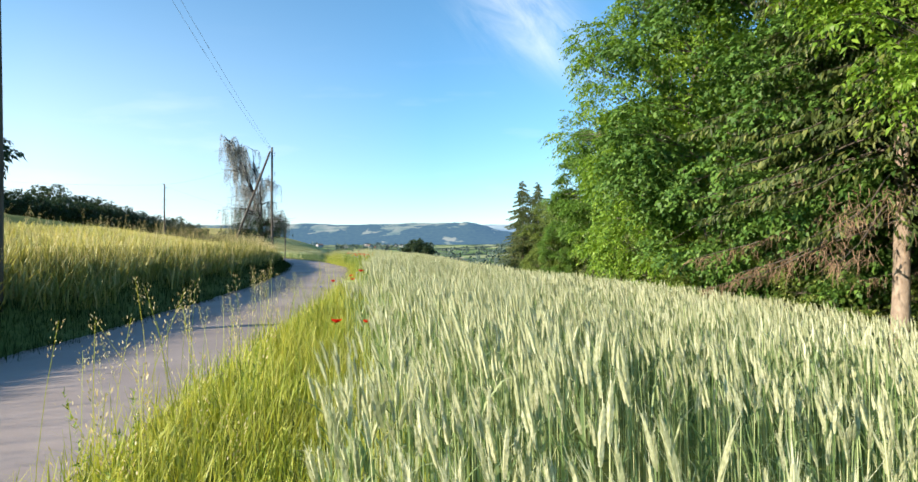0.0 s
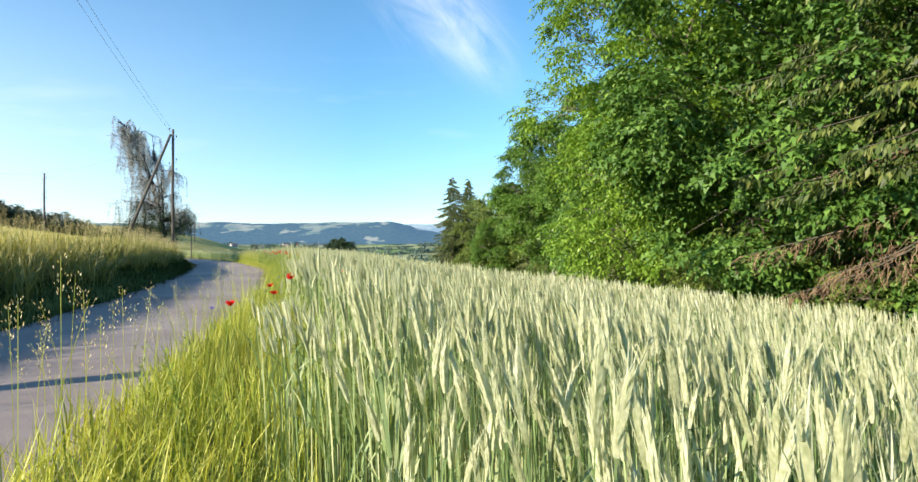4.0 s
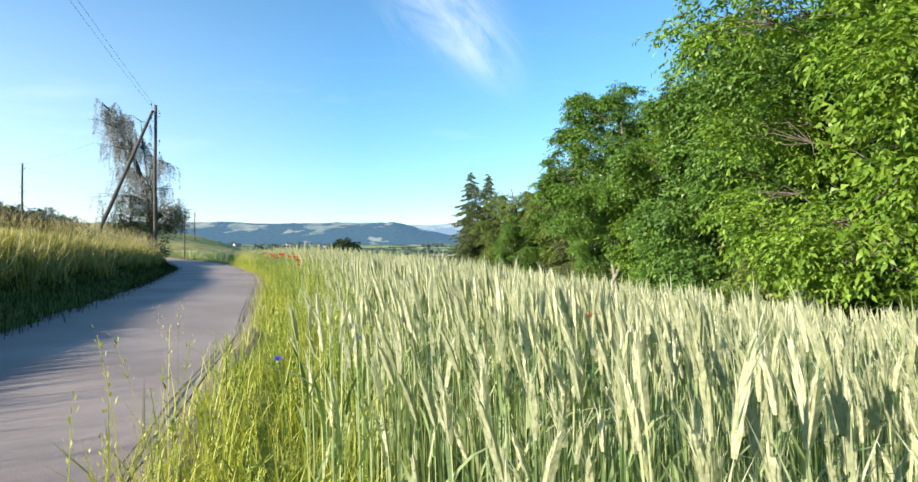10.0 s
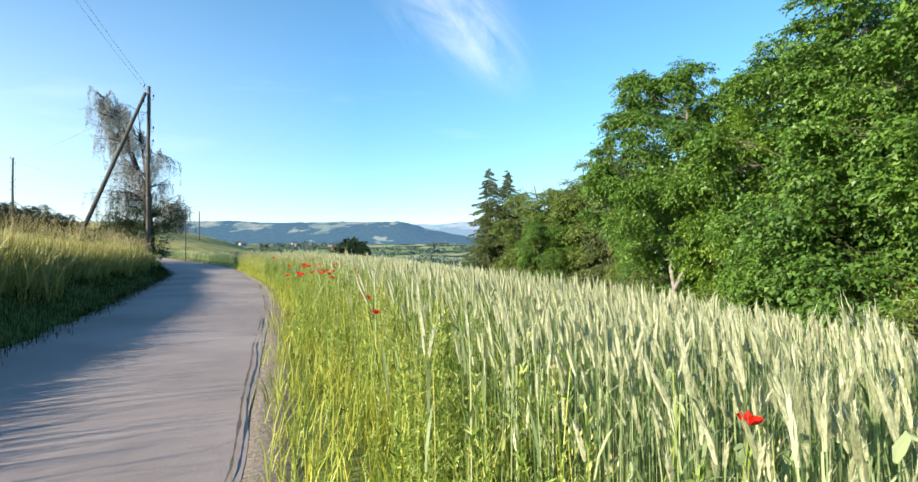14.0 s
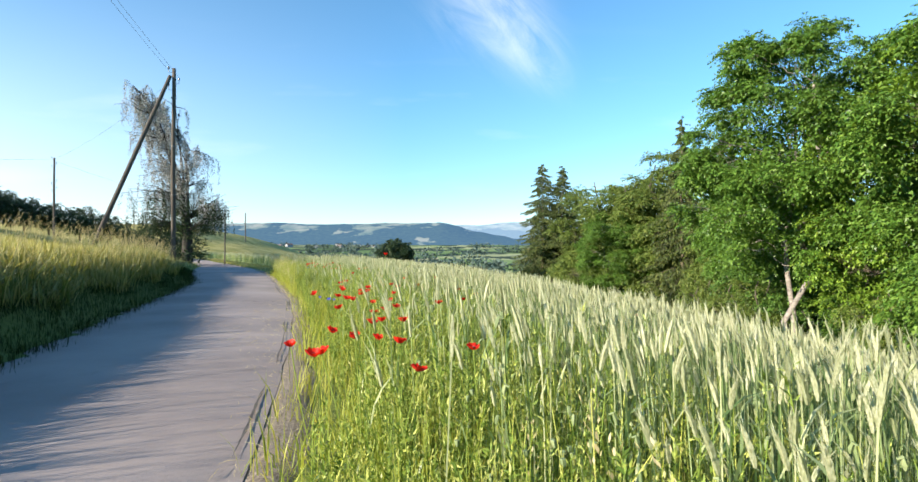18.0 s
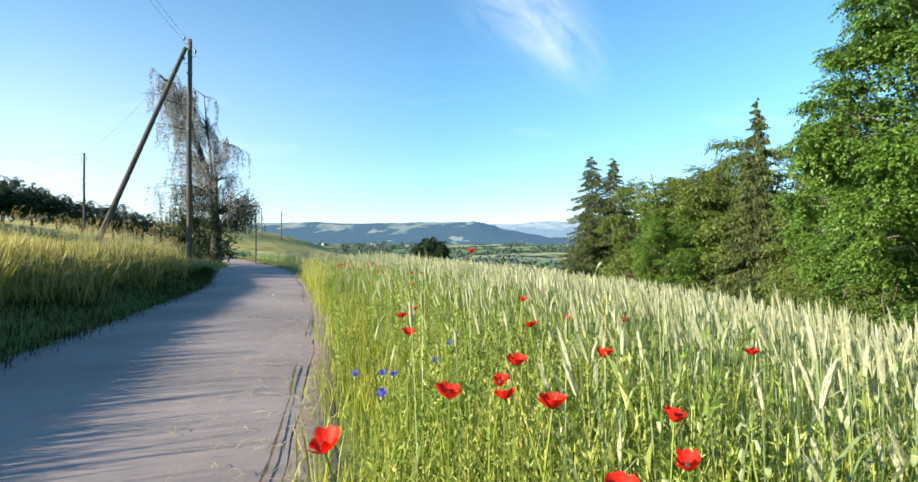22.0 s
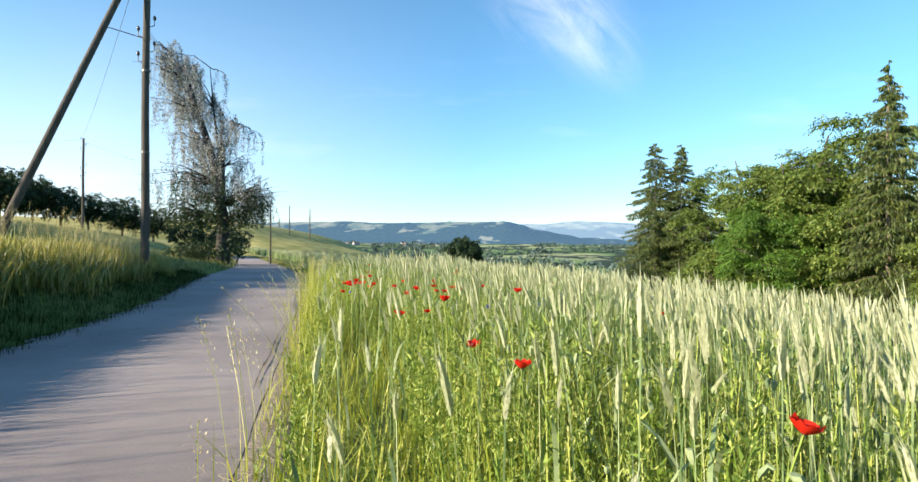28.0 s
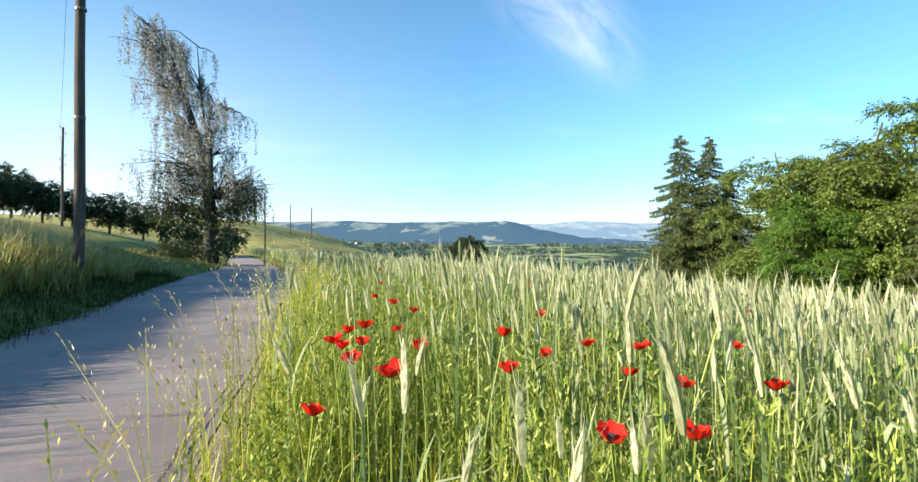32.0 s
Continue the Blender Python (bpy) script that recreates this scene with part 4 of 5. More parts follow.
def weeping_birch():
    """An old leaning birch with long hanging twigs: thin and grey-green above, dense below in leaves darkened for
    shade.
    """
    rng = np.random.default_rng(301)
    root = tagged(new("birch_tree"), "tall leaning weeping birch with thin hanging grey-green twigs", "tree")
    wood, av, af, nv = Shape(), [], [], 0
    dv, df, nd = [], [], 0
    stems = (
        np.array([(0, 0, -0.3), (0, 0, 2.5), (-0.3, 0, 5.0), (-1.0, 0.1, 7.4), (-1.7, 0, 9.5), (-2.5, 0.1, 11.6), (-3.4, -0.2, 13.1), (-4.1, -0.3, 13.9)]),
        np.array([(-0.3, 0, 5.0), (-0.5, 0.3, 7.2), (-0.9, 0.4, 9.8), (-1.1, 0.3, 12.4)]),
        np.array([(0, 0, 3.6), (0.1, -0.3, 6.0), (0.0, -0.4, 8.0), (0.3, -0.4, 8.9), (0.9, -0.3, 8.6)]),
    )
    for st, r0 in zip(stems, (0.46, 0.15, 0.17)):
        k = len(st)
        wood.add(*tube(st, np.interp(np.arange(k) / (k - 1), (0, 0.3, 1), (r0, r0 * 0.6, 0.02)), 8, False))
    for k in range(280):
        z = rng.uniform(4.2, 13.8) if k % 6 else rng.uniform(2.8, 5.5)
        lo = np.interp(z, (3, 5, 8, 11, 13, 14.8), (-4.0, -4.5, -4.2, -4.0, -4.3, -4.3))
        hi = np.interp(z, (2.8, 4.8, 6, 8.6, 10.6, 12.2, 14.8), (2.3, 3.1, 1.9, 1.5, -0.3, -1.0, -3.6))
        p1 = np.array([np.clip(np.round(rng.uniform(lo, hi) / 1.2) * 1.2 + rng.normal(0, 0.24), lo, hi), rng.normal(0, 1.3), z])
        if k % 9 == 4:
            p1 = np.array([rng.uniform(2.0, 3.7), rng.normal(0, 0.7), rng.uniform(3.6, 5.0)])
        elif k % 12 == 7:
            p1 = np.array([rng.uniform(-4.6, -2.6), rng.normal(0, 0.7), rng.uniform(3.0, 4.4)])
        best = min(((np.hypot(q[0] - p1[0], q[2] - p1[2] + 1.0), tuple(q)) for st in stems for q in st if q[2] < z + 0.3 and q[2] > 1.8), default=(0, (0, 0, 2.5)))
        br = crooked(rng, best[1], p1, 6, 0.18)
        wood.add(*tube(br, np.linspace(0.04, 0.007, 6), 4, False))
        for _ in range(int(rng.uniform(4, 8))):
            q = rng.uniform(0.4, 1.0)
            b0 = np.array([np.interp(q, np.linspace(0, 1, 6), br[:, i]) for i in range(3)])
            hang = min(rng.uniform(0.6, 2.2), max(b0[2] - 2.3, 0.35))
            drift = rng.normal(0, 0.16, 2)
            tip = b0 + np.array([drift[0], drift[1], -hang])
            mid = (b0 + tip) / 2 + np.array([drift[0] * 0.3, drift[1] * 0.3, 0.1])
            wood.add(*tube([b0, mid, tip], [0.004, 0.003, 0.0015], 3, False))
            low_twig = b0[2] < rng.uniform(3.5, 7.5)
            n = int(hang * (26 if low_twig else 32))
            s = rng.uniform(0, 1, n)[:, None]
            at = b0 * (1 - s) ** 2 + 2 * mid * s * (1 - s) + tip * s**2 + rng.normal(0, 0.06, (n, 3))
            vv, ff = leaves(rng, at, rng.normal(0, 0.5, (n, 3)), 0.11, 0.8, 0.8, 1.2)
            if low_twig:
                dv.append(vv)
                df.append(ff + nd)
                nd += len(vv)
                continue
            av.append(vv)
            af.append(ff + nv)
            nv += len(vv)
    part("trunk", wood.mesh("trunk", [OLDBIRCH], True), root)
    part("crown", mesh_np("crown", np.concatenate(av), np.concatenate(af), [BIRCHLEAF]), root)
    # darker lower leaves: partly another plant, partly shade put into the colour
    lv, lf, nv = dv, df, nd
    for k in range(26):
        z = rng.uniform(0.3, 3.2)
        reach = np.interp(z, (0.4, 2, 4, 5.6), (1.0, 0.9, 0.9, 0.8))
        c = np.array([rng.uniform(-1.25, 1.1) * reach if k % 3 else rng.normal(0, 0.45), rng.normal(0, 0.9), z if k % 3 else rng.uniform(0.2, 5.0)])
        q = rng.normal(0, 1, (70, 3))
        q *= (rng.uniform(0.1, 1, 70) ** 0.6 / np.linalg.norm(q, axis=1))[:, None]
        vv, ff = leaves(rng, c + q * np.array([0.62, 0.62, 0.45]), q, 0.17, 0.4, 0.6, 1.0)
        lv.append(vv)
        lf.append(ff + nv)
        nv += len(vv)
    part("lower_foliage", mesh_np("lower_foliage", np.concatenate(lv), np.concatenate(lf), [DARKLEAF]), root, "dense leaves round the lower trunk, dark by kind and by painted shade")
    return stand(root, -23.4, 64.0)


weeping_birch()
dark_a = stand(broadleaf("orchard_tree", 401, 4.6, 2.4, 0.26, 80, 60, 1.2, DARKLEAF, BARK, "dark rounded fruit tree in the meadow orchard", trunk=0.14, shape=0.36, tuft=0.75, core=20.0), -45.0, 80.0, 0, 0.8)
for k, (x, y, s) in enumerate(((-41.5, 84.5, 0.95), (-47.5, 76.5, 1.1), (-50.0, 72.5, 1.05), (-51.5, 68.0, 1.0), (-53.5, 63.5, 1.15), (-56.0, 58.5, 1.3), (-57.5, 53.0, 1.2), (-39.0, 88.0, 1.0), (-43.2, 82.2, 1.05), (-46.3, 78.2, 1.0), (-48.8, 74.5, 1.15), (-50.8, 70.2, 1.1), (-37.0, 91.5, 0.95), (-54.8, 61.0, 1.2), (-52.6, 65.8, 1.0))):
    another(dark_a, x, y, 47 * k, 0.84 * s)
another(dark_a, -60.5, 80.0, 30, 1.5, "taller dark tree behind the orchard")
another(dark_a, -57.0, 84.0, 100, 1.3, "taller dark tree behind the orchard")
for x, y, s, tt in ((-24.8, 63.7, 0.4, 10), (-26.2, 64.6, 0.42, 90)):
    another(dark_a, x, y, tt, s, "dark bushy undergrowth beneath the weeping birch", sink=0.75)
# Out of view; put here to cast the shade on meadow and lane.
for x, y, s, tt in ((-38.0, 37.6, 1.95, 30), (-41.6, 41.0, 2.05, 120), (-46.8, 43.8, 2.0, 200), (-48.5, 51.0, 1.15, 300)):
    another(dark_a, x, y, tt, s, "tall dark unseen tree that shades the meadow and lane")
lone = stand(broadleaf("oak_tree", 402, 13.0, 6.6, 0.75, 170, 70, 0.3, DARKLEAF, BARK, "lone round oak beyond the field's crest", trunk=0.35, tuft=1.7, elong=0.9), -19.3, 216, 0, 0.8)
lone.location.z = -7.4
for x, y, s in ((-9, 112, 0.8), (-3, 110, 0.7), (1.5, 113, 0.95), (5.5, 108, 0.75), (-13, 116, 0.7), (10, 105, 1.0), (-1, 112, 0.6)):
    another(shrub_a, x, y, x * 40, s, "low shrub along the field's far edge", sink=0.6)
another(dark_a, 3.4, 104, 20, 0.9, "small round tree at the field's far edge", sink=0.7)


# ---- wheat ----
def blade(rng, length, width, bend, yaw, z0=0.0, k=4, lift=1.0):
    s = np.linspace(0, 1, k)
    out = bend * length * s**1.6
    p = np.stack([np.cos(yaw) * out, np.sin(yaw) * out, z0 + lift * length * (s - 0.45 * bend * s**2.4)], 1)
    return ribbon(p, width * np.array([0.8] + [1.0] * (k - 2) + [0.06]), (-np.sin(yaw), np.cos(yaw), 0))


def ear(sh, top, way, length, width, sides, rings, awns, rng, bristle, droop=0.25):
    """A slender rye-like ear: a knobbly bowed spindle fringed with short fine awns."""
    way = np.asarray(way, float) / np.linalg.norm(way)
    t = np.linspace(0, 1, rings)
    prof = np.sin(np.pi * np.clip(t * 0.84 + 0.12, 0, 1)) ** 0.6 * width / 2
    prof = prof * (1 + 0.2 * (np.arange(rings) % 2))
    prof[-1] = 0.001
    bow = np.array([1.0, 0, -0.25]) * droop * length
    path = np.asarray(top) + np.outer(t * length, way) + np.outer(t**2, bow)
    sh.add(*tube(path, prof, sides, False), 0)
    c = np.cross(way, (0.3, 0.9, 0.1))
    c /= np.linalg.norm(c)
    d = np.cross(way, c)
    for k in range(awns):
        a = 2.4 * k
        q = 0.08 + 0.9 * (k + 0.5) / awns
        o = np.cos(a) * c + np.sin(a) * d
        b0 = np.asarray(top) + way * length * q + bow * q**2 + o * width * 0.35
        run = way + 2 * q * bow / length
        tip = b0 + (run + o * rng.uniform(0.2, 0.4)) * rng.uniform(0.03, 0.055)
        e = np.cross(o, way) * bristle
        sh.add([b0 - e, b0 + e, tip], [(0, 1, 2)], 0)


def wheat_template(seed, level):
    rng = np.random.default_rng(seed)
    sh = Shape()
    nod = rng.uniform(0.0, 0.09)
    hgt = 0.86
    if level == -1:
        s = np.linspace(0, 1, 4)
        p = np.stack([nod * 0.5 * s**3, 0 * s, hgt * s], 1)
        sh.add(*ribbon(p, (0.006, 0.005, 0.0045, 0.0035), (0.6, 0.8, 0)), 1)
        ear(sh, p[-1], (nod * 1.6 + rng.uniform(0, 0.12), 0, 1), rng.uniform(0.09, 0.14), 0.0145, 4, 7, 22, rng, 0.0013, rng.uniform(0.0, 0.16))
        sh.add(*blade(rng, rng.uniform(0.2, 0.34), 0.011, rng.uniform(0.3, 0.9), rng.uniform(0, 6.28), rng.uniform(0.2, 0.62), 4), 1)
    elif level == 0:
        s = np.linspace(0, 1, 4)
        p = np.stack([nod * 0.5 * s**3, 0 * s, hgt * s], 1)
        sh.add(*ribbon(p, (0.007, 0.006, 0.005, 0.004), (0.6, 0.8, 0)), 1)
        ear(sh, p[-1], (nod * 1.6 + rng.uniform(0, 0.15), 0, 1), rng.uniform(0.085, 0.125), 0.0135, 3, 5, 11, rng, 0.0017, rng.uniform(0.0, 0.16))
        sh.add(*blade(rng, rng.uniform(0.2, 0.34), 0.011, rng.uniform(0.3, 0.9), rng.uniform(0, 6.28), rng.uniform(0.2, 0.62), 3), 1)
    elif level == 1:
        p = np.array([(0, 0, 0), (nod * 0.15, 0, hgt * 0.6), (nod * 0.5, 0, hgt)])
        sh.add(*ribbon(p, (0.008, 0.007, 0.005), (0.6, 0.8, 0)), 1)
        ear(sh, p[-1], (nod * 1.6 + 0.08, 0, 1), 0.12, 0.016, 3, 4, 4, rng, 0.003, rng.uniform(0.0, 0.15))
        sh.add(*blade(rng, 0.3, 0.015, rng.uniform(0.3, 0.9), rng.uniform(0, 6.28), rng.uniform(0.25, 0.6), 3), 1)
    else:
        for dx, dy in ((0, 0), (0.06, 0.05), (-0.05, 0.07)):
            dz = rng.uniform(-0.12, 0.02)
            sh.add(*ribbon(np.array([(dx, dy, 0.25), (dx + nod * 0.5, dy, hgt + dz)]), (0.022, 0.012), (0.8, 0.6, 0)), 1)
            e0 = np.array((dx + nod * 0.5, dy, hgt + dz))
            e1 = e0 + (0.02 + nod * 0.3, 0, 0.13)
            em = (e0 + e1) / 2
            sh.add([e0, em + (0.02, 0, 0), em + (-0.01, 0.018, 0), em + (-0.01, -0.018, 0), e1], [(0, 1, 2), (0, 2, 3), (0, 3, 1), (4, 2, 1), (4, 3, 2), (4, 1, 3)])
    return sh.arrays()


def field_edge(y):
    """Where the wheat ends under the wood's edge."""
    return np.interp(y, (-6, 11, 17, 23, 33, 42, 52, 62, 72, 84, 104), (6.0, 6.6, 6.8, 7.8, 10.0, 10.2, 13.0, 14.2, 12.0, 8.0, 9.0))


def strewn(rng, n, x0, x1, y0, y1, keep):
    p = np.stack([rng.uniform(x0, x1, n), rng.uniform(y0, y1, n)], 1)
    p = p[keep(p[:, 0], p[:, 1])]
    return np.column_stack([p, land(p[:, 0], p[:, 1])])


def verge(y):
    """Width of the grass strip between the lane and the wheat."""
    return np.interp(y, (-6, 4, 8, 12, 18, 26, 40), (1.75, 1.7, 1.2, 1.05, 0.75, 0.55, 0.45)) + 0.12 * np.sin(y * 1.3) + 0.08 * np.sin(y * 3.1)


def mixed(x, y):
    """How far herbs and flowers crowd out the wheat, 0 to 1."""
    u = x - right_x(y) - verge(y)
    wide = np.interp(y, (7.6, 8.4, 10.0, 10.8, 14, 17, 20, 23, 28, 34, 40, 60), (0.0, 1.0, 1.0, 0.0, 0.0, 0.5, 1.4, 2.4, 3.0, 3.4, 3.4, 1.5))
    return np.clip(1.15 - u / np.maximum(wide, 0.05), 0, 1) * (wide > 0.1)


EYES = np.array([eye for t, eye, target, roll in PATH])
EYES = np.vstack([EYES, EYES[-1] + (EYES[-1] - EYES[-9]) * 0.6])


def clear(x, y, room):
    """Off the camera's path, which is kept clear so that plants don't loom in view."""
    line = np.interp(y, EYES[:, 1], EYES[:, 0])
    return (np.abs(x - line) > room) | (y > EYES[-1, 1] + room) | (y < EYES[0, 1] - room)


def in_wheat(x, y):
    return (x > right_x(y) + verge(y)) & (x < field_edge(y))


def sown(rng, level, dens, u0, u1, y0, y1, variants):
    """One band of the field, u0 to u1 metres beside the verge."""
    x0, x1 = right_x(np.array([y0, y1])).min() - 1, min(right_x(np.array([y0, y1])).max() + u1 + 1, 16)
    n = int(dens * (x1 - x0) * (y1 - y0))
    thin = rng.random(n)
    p = np.stack([rng.uniform(x0, x1, n), rng.uniform(y0, y1, n)], 1)
    u = p[:, 0] - right_x(p[:, 1]) - verge(p[:, 1])
    ok = in_wheat(p[:, 0], p[:, 1]) & (u >= u0) & (u < u1) & (thin > 0.93 * mixed(p[:, 0], p[:, 1]))
    p = p[ok]
    at = np.column_stack([p, land(p[:, 0], p[:, 1])])
    sets = []
    for k, tp in enumerate(variants):
        sel = at[k :: len(variants)]
        m = len(sel)
        ld = rng.normal(3.0, 1.2, m)
        hgt = 1 + 0.10 * smooth_noise(sel[:, 0], sel[:, 1], 1.7, 61) - 0.06 + np.minimum(rng.normal(0, 0.13, m), 0.12)
        off = sel[:, 0] - np.interp(sel[:, 1], EYES[:, 1], EYES[:, 0])
        hgt = hgt + 0.13 * np.exp(-((off / 1.1) ** 2)) * (off > 0.2) * np.interp(sel[:, 1], (10, 13, 28, 31), (1, 0, 0, 0.7))
        hgt = np.where(clear(sel[:, 0], sel[:, 1], 0.35), hgt, np.minimum(hgt, 0.96))
        sets.append(scatter(tp, sel, rng.normal(3.0, 1.3, m), np.ones(m), np.abs(rng.normal(0.01, 0.05, m)), ld, hgt))
    return sets


WN = [wheat_template(60 + s, -1) for s in range(9)]
W0 = [wheat_template(s, 0) for s in range(7)]
W1 = [wheat_template(20 + s, 1) for s in range(6)]
W2 = [wheat_template(40 + s, 2) for s in range(5)]
rw = np.random.default_rng(71)
sets = sown(rw, -1, 175, 0.0, 1.5, 1.0, 12.0, WN) + sown(rw, -1, 165, 0.0, 1.3, 12.0, 40.0, WN)
sets += sown(rw, 0, 160, 1.5, 2.8, 1.0, 12.0, W0) + sown(rw, 0, 150, 1.3, 2.8, 12.0, 40.0, W0)
sets += sown(rw, 1, 90, 2.8, 8.5, 1.0, 18.0, W1) + sown(rw, 1, 82, 2.8, 7.5, 18.0, 40.0, W1) + sown(rw, 1, 55, 0.0, 3.0, 40.0, 48.0, W1)
sets += sown(rw, 2, 17, 8.5, 40.0, 1.0, 18.0, W2) + sown(rw, 2, 17, 7.5, 40.0, 18.0, 40.0, W2) + sown(rw, 2, 15, 3.0, 40.0, 40.0, 48.0, W2) + sown(rw, 2, 14, 0.0, 40.0, 48.0, 52.0, W2) + sown(rw, 2, 8, 0.0, 60.0, 52.0, 106.0, W2)
stuff("wheat_field", sets, [EAR, STALK], "pale green ripening bearded cereal standing waist-high", "wheat")


# ---- grass, herbs and flowers ----
def tuft_template(seed, blades, height, width, spread, k=4, bow=0.75):
    rng = np.random.default_rng(seed)
    sh = Shape()
    for _ in range(blades):
        v, f = blade(rng, height * rng.uniform(0.55, 1.1), width * rng.uniform(0.7, 1.3), rng.uniform(0.05, bow), rng.uniform(0, 6.28), 0, k)
        sh.add(v + np.array([*rng.normal(0, spread, 2), 0]), f)
    return sh.arrays()


def seed_template(seed, height, panicle, wide, drop=1.0):
    """A grass stem with a loose seed head."""
    rng = np.random.default_rng(seed)
    sh = Shape()
    nod = rng.uniform(0.05, 0.3)
    s = np.linspace(0, 1, 4)
    p = np.stack([nod * height * 0.5 * s**2.5, 0 * s, height * s], 1)
    sh.add(*ribbon(p, (0.004, 0.0035, 0.003, 0.002), (0.5, 0.86, 0)), 1)
    n = 22 if wide > 0.02 else 14
    for k in range(n):
        q = 1 - panicle / height * (1 - (k + 0.5) / n)
        b0 = np.array([np.interp(q, s, p[:, i]) for i in range(3)])
        a = 2.4 * k
        o = np.array([np.cos(a), np.sin(a), 0])
        c = b0 + o * wide * rng.uniform(0.2, 1) + (0, 0, rng.uniform(0, 0.02))
        d = np.array([o[0] * 0.4 + nod, o[1] * 0.4, 1.0]) * rng.uniform(0.010, 0.018) * drop
        e = np.cross(d, o) * 0.2
        sh.add([c, c + d * 0.5 - e, c + d * 0.5 + e, c + d], [(0, 2, 1), (1, 2, 3)], 0)
    return sh.arrays()


def herb_template(seed, h0=0.42, h1=0.72):
    """A leafy weed: a branching stem with many small pointed leaves."""
    rng = np.random.default_rng(seed)
    sh = Shape()
    h = rng.uniform(h0, h1)
    s = np.linspace(0, 1, 3)
    p = np.stack([0.05 * s**2, -0.04 * s**2, h * s], 1)
    sh.add(*ribbon(p, (0.006, 0.005, 0.003), (0.7, 0.7, 0)))
    n = 60
    q = rng.uniform(0.1, 1.0, n)
    at = np.stack([np.interp(q, s, p[:, i]) for i in range(3)], 1)
    a = rng.uniform(0, 6.28, n)
    v, f = leaves(rng, at, np.stack([np.cos(a), np.sin(a), 0.9 * np.ones(n)], 1), 0.034, -0.3, 0.5, 2.5, True)
    sh.add(v, f)
    return sh.arrays()


def put(rng, at, variants, hvar=0.2, lean=0.15, size=0.15):
    sets = []
    for k, tp in enumerate(variants):
        sel = at[k :: len(variants)]
        m = len(sel)
        if m:
            sets.append(scatter(tp, sel, rng.uniform(0, 6.28, m), 1 + rng.uniform(-size, size, m), np.abs(rng.normal(0, lean, m)), rng.uniform(0, 6.28, m), 1 + rng.uniform(-hvar, hvar, m)))
    return sets


rg = np.random.default_rng(72)
fine_tuft = [tuft_template(s, 8, 0.38, 0.0065, 0.09, 3, 0.8) for s in range(80, 86)]
bank_tuft = [tuft_template(s, 7, 0.5, 0.02, 0.1, 3) for s in range(86, 92)]
far_tuft = [tuft_template(s, 7, 0.42, 0.022, 0.18, 3) for s in range(92, 96)]
oats = [seed_template(s, 0.9, 0.26, 0.028, 1.25) for s in range(145, 149)]
plume = [seed_template(s, 0.75, 0.2, 0.022) for s in range(140, 145)]
heads = [seed_template(s, 0.6, 0.15, 0.016) for s in range(120, 126)]
seeds = [seed_template(s, 0.85, 0.16, 0.03) for s in range(100, 105)]
spike = [seed_template(s, 0.8, 0.11, 0.008) for s in range(105, 109)]
herbs = [herb_template(s) for s in range(110, 117)]
low_herbs = [herb_template(s, 0.2, 0.42) for s in range(117, 122)]

# strip between lane and wheat
verge_keep = lambda p: np.random.default_rng(6).random(len(p)) < np.interp(p[:, 1], (10, 17, 48), (1.0, 0.3, 0.25))
on_verge = lambda x, y: (x > right_x(y) + 0.12 + 0.1 * np.sin(y * 2.3) * np.sin(y * 5.1)) & (x < right_x(y) + verge(y) + 0.25)
at = strewn(rg, 90000, -14, 0.2, 0.5, 48, on_verge)
stuff("verge_grass", put(rg, at[verge_keep(at)][:6200], fine_tuft, 0.35, 0.16), [GRASS], "yellow-green fine grass beside the lane", "grass")
at = strewn(rg, 14000, -14, 0.2, 1.5, 48, lambda x, y: on_verge(x, y) & clear(x, y, 0.55))
edge = strewn(rg, 16000, -10, -1, 3, 42, lambda x, y: (x > right_x(y) + 0.02) & (x < right_x(y) + 0.3) & clear(x, y, 0.4) & (np.interp(y, (3.5, 3.6, 9.6, 9.7, 10.8, 10.9, 14.6, 14.7, 15.8, 15.9, 27, 27.2, 29.4, 29.6, 32, 32.3, 37), (0.12, 0, 0, 0.5, 0.5, 0, 0, 1, 1, 0, 0, 1, 1, 0.2, 0.2, 0.55, 0.55)) > rg.random(len(x))))
lean_out = []
for k in range(6):
    sel = edge[k::6]
    lean_out.append(scatter((oats + seeds)[k], sel, rg.uniform(0, 6.28, len(sel)), np.ones(len(sel)), rg.uniform(0.15, 0.7, len(sel)), rg.normal(3.0, 0.5, len(sel)), rg.uniform(0.6, 1.0, len(sel))))
stuff("verge_seed_grass", lean_out + put(rg, at, seeds, 0.2, 0.15), [STRAW, GRASS], "loose-headed wild grass beside the lane", "grass")
at = strewn(rg, 70000, -13, 0.2, 8, 46, lambda x, y: on_verge(x, y) & clear(x, y, 0.4) & (x > right_x(y) + 0.2) & (rg.random(len(x)) < np.interp(y, (8, 17), (0.1, 1.0))))
mixed_at = strewn(rg, 46000, -12, 3, 7.6, 46, lambda x, y: in_wheat(x, y) & (mixed(x, y) > rg.uniform(0, 1, len(x))) & clear(x, y, 0.4))
stuff("seeding_meadow_grass", put(rg, at[:2200], heads, 0.3, 0.2) + put(rg, mixed_at[:2900], heads, 0.2, 0.2), [HEADS, GRASS], "yellow-green grass heads along the field's edge", "grass")
in_mix = lambda x, y: in_wheat(x, y) & (mixed(x, y) > rg.uniform(0, 1, len(x)))
